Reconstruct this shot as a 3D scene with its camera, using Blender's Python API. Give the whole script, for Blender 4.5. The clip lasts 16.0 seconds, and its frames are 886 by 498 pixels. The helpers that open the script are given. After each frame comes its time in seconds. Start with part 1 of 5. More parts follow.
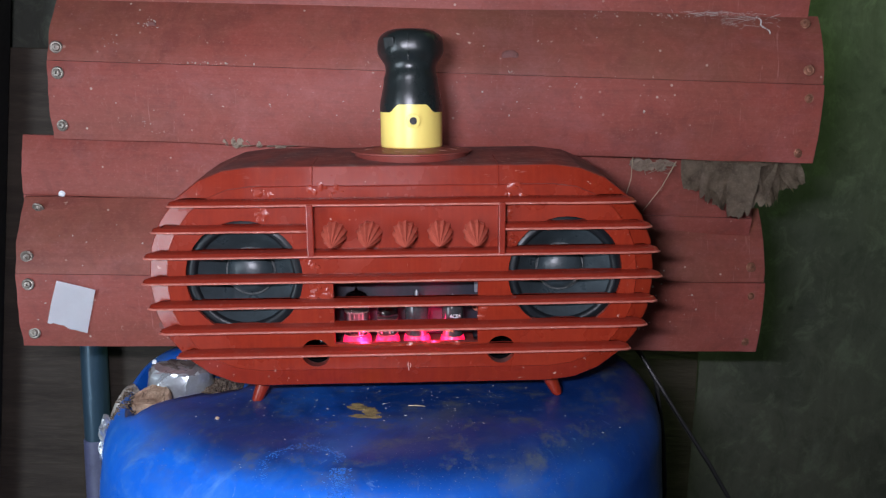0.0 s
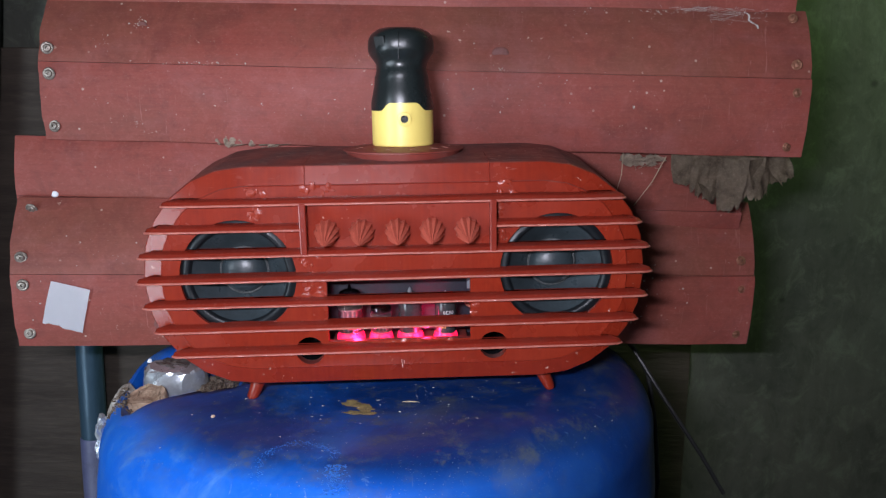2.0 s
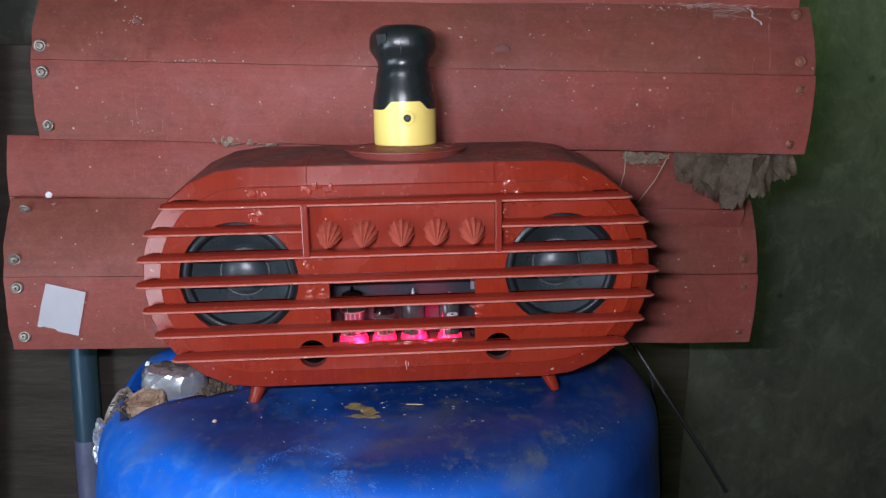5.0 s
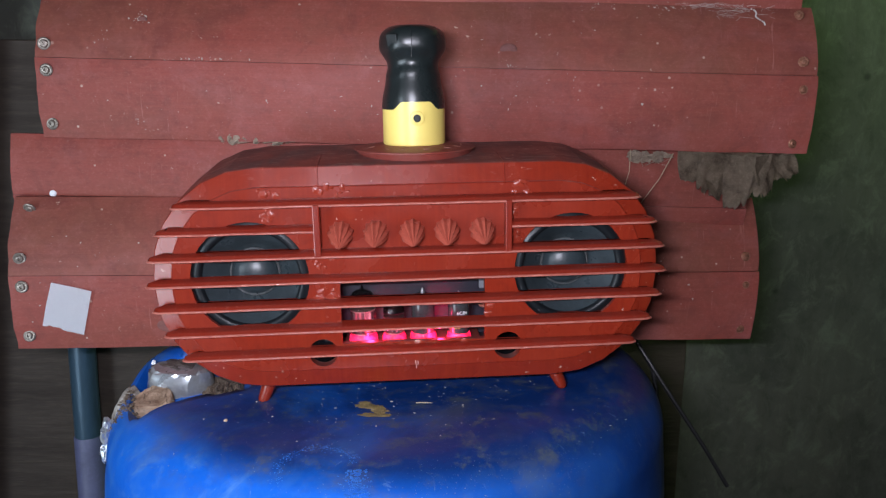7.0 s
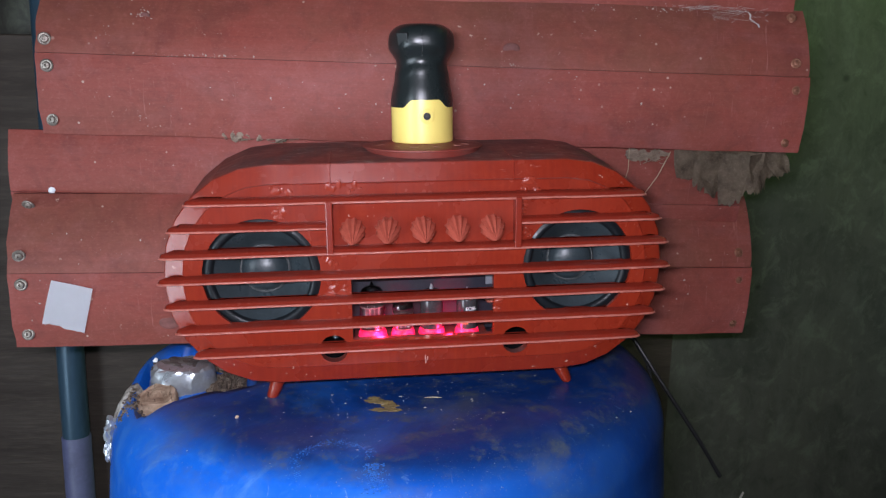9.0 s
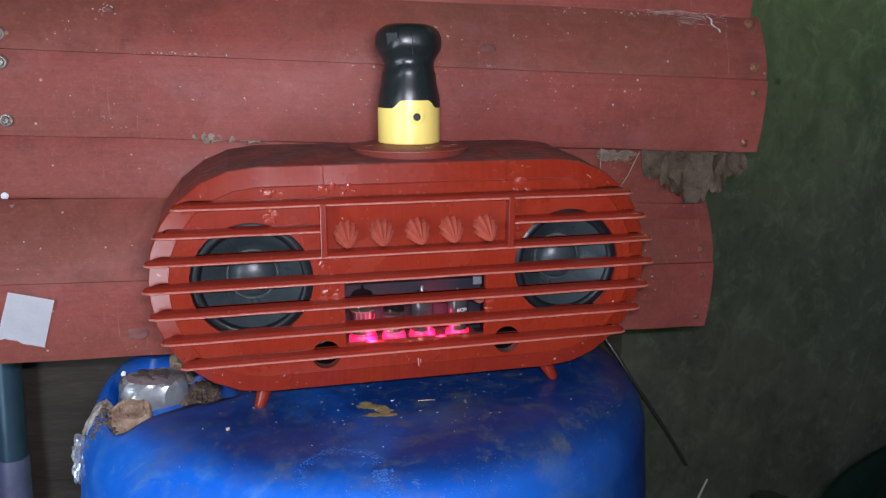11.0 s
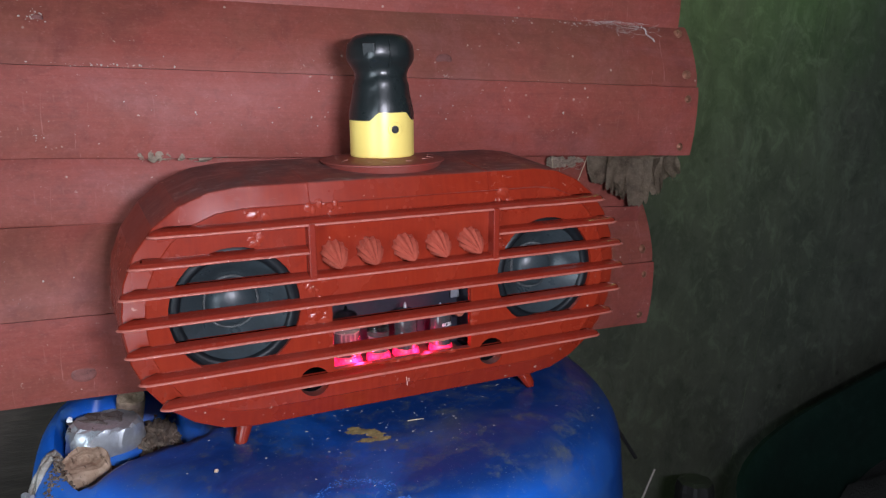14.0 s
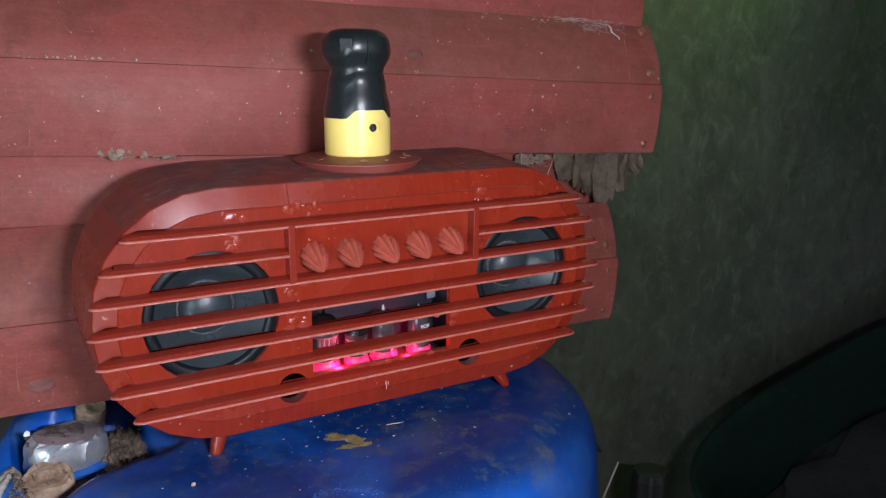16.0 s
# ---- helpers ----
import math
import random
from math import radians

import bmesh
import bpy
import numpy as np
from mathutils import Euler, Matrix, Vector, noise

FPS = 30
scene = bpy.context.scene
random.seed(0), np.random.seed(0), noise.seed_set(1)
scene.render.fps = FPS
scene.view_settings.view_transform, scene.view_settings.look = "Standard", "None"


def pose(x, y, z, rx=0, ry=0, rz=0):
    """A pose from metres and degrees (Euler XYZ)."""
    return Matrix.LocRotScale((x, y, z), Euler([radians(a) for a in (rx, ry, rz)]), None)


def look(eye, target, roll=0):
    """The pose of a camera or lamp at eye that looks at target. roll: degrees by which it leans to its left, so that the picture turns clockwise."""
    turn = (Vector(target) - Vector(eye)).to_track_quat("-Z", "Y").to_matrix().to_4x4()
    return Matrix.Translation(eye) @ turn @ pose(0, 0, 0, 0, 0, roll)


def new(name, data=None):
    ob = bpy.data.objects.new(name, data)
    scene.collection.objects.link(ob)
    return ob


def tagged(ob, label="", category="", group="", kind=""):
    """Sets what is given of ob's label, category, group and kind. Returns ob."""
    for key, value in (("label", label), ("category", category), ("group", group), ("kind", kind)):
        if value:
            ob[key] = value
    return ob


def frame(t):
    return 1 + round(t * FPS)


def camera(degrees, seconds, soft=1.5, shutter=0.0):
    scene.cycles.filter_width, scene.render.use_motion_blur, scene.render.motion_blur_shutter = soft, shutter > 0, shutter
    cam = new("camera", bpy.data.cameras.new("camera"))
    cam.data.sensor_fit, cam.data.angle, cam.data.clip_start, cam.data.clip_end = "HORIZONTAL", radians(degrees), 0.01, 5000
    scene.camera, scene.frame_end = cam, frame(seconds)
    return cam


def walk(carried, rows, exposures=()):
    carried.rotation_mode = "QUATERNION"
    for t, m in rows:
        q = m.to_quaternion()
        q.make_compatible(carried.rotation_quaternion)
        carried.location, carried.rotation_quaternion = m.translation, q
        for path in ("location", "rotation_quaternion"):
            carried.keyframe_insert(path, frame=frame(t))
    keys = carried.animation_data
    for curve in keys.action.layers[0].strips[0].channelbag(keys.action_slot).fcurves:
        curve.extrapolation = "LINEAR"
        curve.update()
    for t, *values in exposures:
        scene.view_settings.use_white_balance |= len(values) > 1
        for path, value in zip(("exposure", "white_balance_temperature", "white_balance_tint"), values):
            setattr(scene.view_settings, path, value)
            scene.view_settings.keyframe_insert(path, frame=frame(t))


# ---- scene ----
cam = camera(60.5, 16.0, soft=1.3)
METRES, EYE, TILT, LEAN, TURN = 0.33, 1.02, -10.0, -1.0, 0.0
ROWS = [
    (0.0, 0.0, 0.0, 0.0, 0.0, 0.0, -0.0),
    (0.5, 0.0034, 0.0044, 0.0042, -0.18, -0.18, 0.15),
    (1.0, 0.0056, 0.0006, 0.0072, -0.3, -0.3, 0.31),
    (1.5, 0.0097, -0.0071, 0.0072, -0.34, -0.43, 0.45),
    (2.0, 0.0072, -0.0156, 0.0091, -0.38, -0.48, 0.57),
    (2.5, -0.005, -0.0226, 0.0092, -0.44, -0.49, 0.63),
    (3.0, -0.0139, -0.0146, 0.0104, -0.58, -0.56, 0.72),
    (3.5, -0.0196, 0.0006, 0.0174, -0.72, -0.6, 0.8),
    (4.0, -0.0245, 0.0146, 0.0209, -0.85, -0.69, 0.84),
    (6.5, -0.0634, 0.0039, 0.0426, -1.85, -1.4, 0.89),
    (7.0, -0.0879, 0.002, 0.0468, -2.14, -1.54, 0.9),
    (7.5, -0.1045, -0.0196, 0.0459, -2.5, -1.61, 0.92),
    (8.0, -0.1291, -0.0389, 0.0429, -2.89, -1.67, 0.96),
    (10.5, -0.341, 0.0225, 0.0478, -9.12, -1.72, 1.39),
    (11.0, -0.4021, 0.022, 0.0481, -11.24, -1.74, 1.86),
    (11.5, -0.4653, 0.0569, 0.0482, -13.97, -1.73, 2.39),
    (12.0, -0.5328, 0.0865, 0.052, -16.61, -1.73, 2.86),
    (12.5, -0.5959, 0.0918, 0.0589, -18.35, -1.85, 3.34),
    (13.0, -0.6272, 0.1065, 0.0675, -19.5, -1.85, 3.79),
    (13.5, -0.6431, 0.1192, 0.0756, -20.45, -1.87, 4.22),
    (14.0, -0.6945, 0.1507, 0.0862, -21.92, -1.9, 4.42),
    (14.5, -0.7343, 0.1915, 0.1029, -24.14, -2.04, 4.54),
    (15.0, -0.7644, 0.2338, 0.1226, -25.67, -2.17, 4.73),
    (15.5, -0.7939, 0.2303, 0.1216, -26.46, -2.51, 4.71),
    (16.0, -0.7797, 0.2256, 0.1184, -26.83, -2.99, 4.68),
]
walk(cam, [(t, pose(0, 0, EYE, TILT, LEAN, TURN) @ pose(METRES * x, METRES * y, METRES * z, 90 + pitch, roll, yaw)) for t, x, y, z, yaw, pitch, roll in ROWS])

# ---------------------------------------------------------------- light
world = bpy.data.worlds.new("world")
scene.world = world
world.use_nodes = True
wn = world.node_tree.nodes
sky = wn.new("ShaderNodeTexSky")
sky.sky_type, sky.sun_disc = "NISHITA", False
sky.sun_elevation, sky.sun_rotation = radians(35), radians(100)
world.node_tree.links.new(sky.outputs[0], wn["Background"].inputs[0])
wn["Background"].inputs[1].default_value = 0.05


def lamp(name, kind, energy, colour, m, **more):
    data = bpy.data.lights.new(name, kind)
    data.energy, data.color = energy, colour
    if "radius" in more:
        data.shadow_soft_size = more["radius"]
    if "size" in more:
        data.shape, data.size, data.size_y = "RECTANGLE", *more["size"]
    if "cone" in more:
        data.spot_size, data.spot_blend = radians(more["cone"]), more["blend"]
    ob = new(name, data)
    ob.matrix_world = m
    return ob


# the torch beside the camera, green daylight in the roof opening, cool daylight in the doorway
TORCH = (-0.110, -0.03, 1.065)
lamp("torch_light", "AREA", 5.3, (0.95, 0.95, 1.12), look(TORCH, (-0.03, 0.75, 0.82)), size=(0.13, 0.012))
for lx in (-0.065, -0.005):
    lamp("valve_light", "POINT", 0.10, (1.0, 0.02, 0.12), Matrix.Translation((lx, 0.632, 0.828)), radius=0.004)
lamp("daylight", "SPOT", 135.0, (0.62, 1.0, 0.42), look((1.02, 0.93, 2.22), (0.88, 1.15, 1.93)), radius=0.10, cone=80, blend=1.0)
lamp("door_light", "AREA", 26.0, (0.74, 0.87, 1.0), look((-1.29, -0.55, 0.66), (0.0, -0.30, 0.75)), size=(0.80, 1.1))


# ---------------------------------------------------------------- materials
def srgb(r, g, b):
    return tuple((c / 255 / 12.92 if c < 11 else ((c / 255 + 0.055) / 1.055) ** 2.4) for c in (r, g, b)) + (1,)


class Mat:
    """A small helper round one node material."""

    def __init__(self, name, colour, rough=0.5, metal=0.0, spec=0.5):
        self.m = bpy.data.materials.new(name)
        self.m.use_nodes = True
        self.t = self.m.node_tree
        self.b = self.t.nodes["Principled BSDF"]
        self.b.inputs["Roughness"].default_value = rough
        self.b.inputs["Metallic"].default_value = metal
        self.b.inputs["Specular IOR Level"].default_value = spec
        rgb = self.node("ShaderNodeRGB")
        rgb.outputs[0].default_value = (*colour[:3], 1)
        self.col = rgb.outputs[0]
        self.height = None
        self.coord = self.node("ShaderNodeTexCoord").outputs["Object"]
        self.link(self.col, self.b.inputs["Base Color"])

    def node(self, kind):
        return self.t.nodes.new(kind)

    def link(self, a, b):
        self.t.links.new(a, b)

    def mapped(self, scale, shift=(0, 0, 0), turn=(0, 0, 0)):
        n = self.node("ShaderNodeMapping")
        n.inputs["Scale"].default_value = scale
        n.inputs["Location"].default_value = shift
        n.inputs["Rotation"].default_value = turn
        self.link(self.coord, n.inputs["Vector"])
        return n.outputs[0]

    def noise(self, scale, detail=4, rough=0.55, stretch=(1, 1, 1), shift=(0, 0, 0), warp=0.0):
        n = self.node("ShaderNodeTexNoise")
        n.inputs["Scale"].default_value = scale
        n.inputs["Detail"].default_value = detail
        n.inputs["Roughness"].default_value = rough
        n.inputs["Distortion"].default_value = warp
        self.link(self.mapped(stretch, shift), n.inputs["Vector"])
        return n.outputs["Fac"]

    def voronoi(self, scale, stretch=(1, 1, 1), shift=(0, 0, 0)):
        n = self.node("ShaderNodeTexVoronoi")
        n.inputs["Scale"].default_value = scale
        self.link(self.mapped(stretch, shift), n.inputs["Vector"])
        return n.outputs["Distance"]

    def ramp(self, fac, lo, hi, a=0.0, b=1.0):
        n = self.node("ShaderNodeMapRange")
        n.inputs["From Min"].default_value, n.inputs["From Max"].default_value = lo, hi
        n.inputs["To Min"].default_value, n.inputs["To Max"].default_value = a, b
        self.link(fac, n.inputs["Value"])
        return n.outputs[0]

    def mul(self, a, b):
        n = self.node("ShaderNodeMath")
        n.operation = "MULTIPLY"
        for s, v in zip(n.inputs, (a, b)):
            if isinstance(v, (int, float)):
                s.default_value = v
            else:
                self.link(v, s)
        return n.outputs[0]

    def mix(self, fac, colour, mode="MIX"):
        n = self.node("ShaderNodeMix")
        n.data_type, n.blend_type = "RGBA", mode
        if isinstance(fac, (int, float)):
            n.inputs[0].default_value = fac
        else:
            self.link(fac, n.inputs[0])
        self.link(self.col, n.inputs[6])
        n.inputs[7].default_value = (*colour[:3], 1)
        self.col = n.outputs[2]
        self.link(self.col, self.b.inputs["Base Color"])
        return self

    def rough(self, fac, a, b):
        self.link(self.ramp(fac, 0.3, 0.7, a, b), self.b.inputs["Roughness"])
        return self

    def bump(self, fac, distance, strength=1.0):
        n = self.node("ShaderNodeBump")
        n.inputs["Strength"].default_value = strength
        n.inputs["Distance"].default_value = distance
        self.link(fac, n.inputs["Height"])
        if self.height:
            self.link(self.height, n.inputs["Normal"])
        self.height = n.outputs[0]
        self.link(self.height, self.b.inputs["Normal"])
        return self

    def axis(self, which):
        n = self.node("ShaderNodeSeparateXYZ")
        self.link(self.coord, n.inputs[0])
        return n.outputs[which]

    def per_object(self):
        return self.node("ShaderNodeObjectInfo").outputs["Random"]

    def value(self, name, v):
        self.b.inputs[name].default_value = v
        return self


def red_wood(name, dirty, film):
    """Red-stained siding; dirty and film set how much brown dirt and dust lie on it."""
    m = Mat(name, (0.275, 0.062, 0.047), 0.55, spec=0.25)
    grain = m.noise(9, 6, 0.6, (1.2, 6, 22), warp=0.6)
    m.mix(m.ramp(grain, 0.42, 0.72, 0, 0.24), (0.17, 0.037, 0.028))
    big = m.noise(5.5, 5, 0.6, (1, 1, 3))
    m.mix(m.ramp(big, 0.48, 0.78, 0, 0.25), (0.34, 0.10, 0.085))
    dirt = m.noise(5, 7, 0.68, (1, 1, 1.4), (3, 1, 7))
    m.mix(m.ramp(dirt, 0.42, 0.66, 0, dirty), (0.165, 0.072, 0.045))
    m.mix(m.ramp(m.noise(7, 6, 0.66, (0.5, 1, 1), (2, 5, 8), warp=0.5), 0.32, 0.62, 0, film), (0.195, 0.088, 0.058))
    blot = m.noise(16, 6, 0.7, (1, 1, 1), (8, 1, 3), warp=0.6)
    m.mix(m.ramp(blot, 0.54, 0.70, 0, 0.45), (0.12, 0.032, 0.03))
    haze = m.noise(11, 7, 0.72, (0.7, 1, 1), (1, 7, 3), warp=0.4)
    m.mix(m.ramp(haze, 0.50, 0.74, 0, 0.32), (0.39, 0.165, 0.170))
    mott = m.noise(38, 7, 0.75, (1, 1, 1), (4, 9, 3), warp=0.8)
    m.mix(m.ramp(mott, 0.50, 0.68, 0, 0.42), (0.15, 0.045, 0.038))
    m.mix(m.ramp(mott, 0.46, 0.32, 0, 0.25), (0.40, 0.14, 0.12))
    fine = m.noise(140, 4, 0.65, (0.6, 1, 1))
    m.mix(m.ramp(fine, 0.5, 0.8, 0, 0.10), (0.42, 0.16, 0.13))
    specks = m.noise(150, 3, 0.62, (0.8, 1, 1), (5, 1, 1))
    gate = m.ramp(m.noise(9, 3, 0.5, (1, 1, 1), (5, 2, 9)), 0.48, 0.62)
    m.mix(m.mul(m.ramp(specks, 0.69, 0.73, 0, 0.75), gate), (0.62, 0.48, 0.38))
    scr = m.noise(24, 3, 0.5, (7, 1, 0.9), (1, 4, 2), warp=1.4)
    gate2 = m.ramp(m.noise(6, 2, 0.5, (1, 1, 1), (9, 3, 1)), 0.47, 0.60)
    m.mix(m.mul(m.ramp(scr, 0.65, 0.72, 0, 0.32), gate2), (0.50, 0.24, 0.20))
    ring = m.noise(26, 7, 0.7, (0.35, 4, 12), (7, 3, 2), warp=1.1)
    m.mix(m.ramp(ring, 0.50, 0.66, 0, 0.17), (0.155, 0.036, 0.028))
    m.mix(m.ramp(ring, 0.44, 0.30, 0, 0.12), (0.36, 0.12, 0.10))
    grit = m.noise(420, 3, 0.7, (0.7, 1, 1), (1, 1, 8))
    m.mix(m.ramp(grit, 0.56, 0.72, 0, 0.25), (0.40, 0.17, 0.14))
    m.mix(m.ramp(grit, 0.44, 0.30, 0, 0.25), (0.14, 0.030, 0.024))
    dots = m.voronoi(55, (1, 1, 1), (0.2, 0.4, 0.1))
    spread = m.ramp(m.noise(7, 3, 0.5, (1, 1, 1), (6, 6, 2)), 0.46, 0.58)
    m.mix(m.mul(m.ramp(dots, 0.085, 0.055, 0, 0.75), spread), (0.60, 0.47, 0.38))
    m.rough(big, 0.42, 0.62)
    m.bump(grain, 0.0004, 0.3).bump(fine, 0.0003, 0.4).bump(ring, 0.0003, 0.3)
    return m.m


def radio_plastic():
    m = Mat("red_printed_plastic", (0.225, 0.020, 0.008), 0.26, spec=0.5)
    layers = m.noise(55, 3, 0.55, (9, 1, 0.35))
    m.mix(m.ramp(layers, 0.35, 0.75, 0, 0.30), (0.16, 0.012, 0.005))
    cloud = m.noise(16, 4, 0.6)
    m.mix(m.ramp(cloud, 0.5, 0.75, 0, 0.30), (0.29, 0.030, 0.010))
    up = m.node("ShaderNodeNewGeometry")
    sep = m.node("ShaderNodeSeparateXYZ")
    m.link(up.outputs["Normal"], sep.inputs[0])
    dust = m.mul(m.ramp(sep.outputs[2], 0.45, 0.9), m.ramp(m.noise(22, 6, 0.65), 0.34, 0.62, 0.35, 0.92))
    m.mix(dust, (0.125, 0.060, 0.055))
    streak = m.noise(30, 6, 0.7, (1.5, 5, 1), (4, 2, 6), warp=1.0)
    m.mix(m.mul(m.ramp(sep.outputs[2], 0.6, 0.95), m.ramp(streak, 0.54, 0.72, 0, 0.55)), (0.42, 0.30, 0.27))
    band = m.noise(300, 2, 0.5, (1, 0.02, 0.02))
    m.mix(m.ramp(band, 0.45, 0.70, 0, 0.15), (0.31, 0.042, 0.014))
    micro = m.noise(120, 6, 0.7, (1, 1, 0.6), (3, 1, 1))
    m.mix(m.ramp(micro, 0.48, 0.70, 0, 0.22), (0.17, 0.016, 0.008))
    hair = m.noise(45, 4, 0.6, (1, 1.5, 5), (2, 8, 1), warp=1.5)
    worn = m.mul(m.ramp(sep.outputs[2], 0.15, 0.5), m.ramp(m.noise(14, 3, 0.5, (1, 1, 1), (6, 1, 4)), 0.44, 0.6))
    m.mix(m.mul(m.ramp(hair, 0.62, 0.70, 0, 0.6), worn), (0.55, 0.36, 0.31))
    specks = m.noise(210, 2, 0.5)
    gate = m.ramp(m.noise(25, 2, 0.5), 0.52, 0.62)
    m.mix(m.mul(m.ramp(specks, 0.69, 0.73, 0, 0.7), gate), (0.62, 0.38, 0.30))
    # fine grime with paler patches over the plastic
    mottle = m.noise(70, 7, 0.75, (1, 1, 1), (9, 4, 2), warp=0.5)
    m.mix(m.ramp(mottle, 0.52, 0.70, 0, 0.40), (0.12, 0.012, 0.007))
    m.mix(m.ramp(mottle, 0.46, 0.30, 0, 0.22), (0.34, 0.045, 0.020))
    matt = m.node("ShaderNodeMath")
    matt.operation = "MULTIPLY_ADD"
    matt.inputs[1].default_value = 0.5
    m.link(dust, matt.inputs[0])
    m.link(m.ramp(cloud, 0.3, 0.7, 0.19, 0.34), matt.inputs[2])
    m.link(matt.outputs[0], m.b.inputs["Roughness"])
    ridge = m.node("ShaderNodeTexWave")
    ridge.inputs["Scale"].default_value = 260
    ridge.inputs["Distortion"].default_value = 0.6
    m.link(m.mapped((1, 0, 0)), ridge.inputs["Vector"])
    m.bump(ridge.outputs["Fac"], 0.00002, 0.15).bump(cloud, 0.0006, 0.4)
    return m.m


def fin_plastic():
    m = Mat("red_fin_plastic", (0.215, 0.020, 0.010), 0.24, spec=0.6)
    cloud = m.noise(30, 5, 0.6, (0.5, 1, 1))
    m.mix(m.ramp(cloud, 0.4, 0.75, 0, 0.4), (0.14, 0.018, 0.011))
    up = m.node("ShaderNodeNewGeometry")
    sep = m.node("ShaderNodeSeparateXYZ")
    m.link(up.outputs["Normal"], sep.inputs[0])
    dust = m.mul(m.ramp(sep.outputs[2], 0.5, 0.95), m.ramp(m.noise(40, 5, 0.65), 0.40, 0.7, 0.0, 0.22))
    m.mix(dust, (0.17, 0.07, 0.055))
    worn = m.noise(520, 3, 0.65, (0.6, 1, 1))
    m.mix(m.ramp(worn, 0.58, 0.72, 0, 0.20), (0.45, 0.14, 0.10))
    m.bump(worn, 0.0004, 0.6)
    return m.m


def blue_plastic():
    m = Mat("blue_drum_plastic", (0.007, 0.120, 0.60), 0.4, spec=0.4)
    big = m.noise(7, 5, 0.6)
    m.mix(m.ramp(big, 0.45, 0.8, 0, 0.4), (0.02, 0.25, 0.82))
    film = m.noise(14, 7, 0.68, (1, 1, 1), (4, 0, 2))
    m.mix(m.ramp(film, 0.48, 0.72, 0, 0.40), (0.10, 0.30, 0.55))
    scuff = m.noise(9, 8, 0.7, (1, 1.6, 1), (7, 7, 1), warp=1.2)
    m.mix(m.ramp(scuff, 0.54, 0.66, 0, 0.34), (0.15, 0.33, 0.55))
    hair = m.noise(30, 3, 0.5, (6, 1.2, 1.2), (2, 5, 1), warp=1.6)
    m.mix(m.ramp(hair, 0.69, 0.73, 0, 0.2), (0.30, 0.42, 0.55))
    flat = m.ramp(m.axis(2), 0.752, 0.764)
    # shade on the drum's right side, painted into the blue and broken by noise
    right_shade = m.mul(m.ramp(m.axis(0), -0.02, 0.13), m.ramp(m.noise(6, 6, 0.62, (1, 1, 1), (9, 1, 2)), 0.30, 0.60, 0.55, 0.92))
    m.mix(m.mul(right_shade, m.ramp(m.axis(2), 0.30, 0.60)), (0.006, 0.030, 0.15))
    # deeper mottled navy over the flat head, ending at the shoulder
    mottle = m.noise(8, 7, 0.66, (1, 1, 1), (3.1, 2.2, 6), warp=0.5)
    m.mix(m.mul(m.ramp(mottle, 0.30, 0.52, 0.45, 0.92), flat), (0.003, 0.026, 0.135))
    dust = m.noise(34, 10, 0.78, (1, 1, 1), (6, 3, 1))
    m.mix(m.mul(m.ramp(dust, 0.53, 0.64, 0, 0.6), flat), (0.095, 0.115, 0.105))
    soil = m.noise(13, 7, 0.7, (1, 1, 1), (1.5, 8.2, 3), warp=0.4)
    up = m.ramp(m.axis(2), 0.72, 0.755)
    m.mix(m.mul(m.ramp(soil, 0.52, 0.70, 0, 0.48), up), (0.095, 0.105, 0.10))
    specks = m.voronoi(230)
    gate = m.ramp(m.noise(12, 3, 0.55, (1, 1, 1), (2, 9, 4)), 0.42, 0.58)
    m.mix(m.mul(m.mul(m.ramp(specks, 0.11, 0.05, 0, 0.55), gate), up), (0.45, 0.42, 0.36))
    fleck = m.voronoi(420, (1, 1, 1), (0.3, 0.1, 0.2))
    patch = m.ramp(m.noise(9, 5, 0.65, (1, 1, 1), (4, 1, 7)), 0.44, 0.62)
    m.mix(m.mul(m.ramp(fleck, 0.15, 0.07, 0, 0.45), patch), (0.40, 0.42, 0.40))
    line = m.noise(17, 6, 0.6, (3.5, 3.5, 1), (3, 8, 1), warp=2.2)
    m.mix(m.ramp(line, 0.66, 0.69, 0, 0.16), (0.25, 0.40, 0.60))
    m.rough(film, 0.27, 0.50)
    m.bump(m.noise(60, 4, 0.6), 0.0006, 0.4).bump(big, 0.004, 0.25)
    return m.m


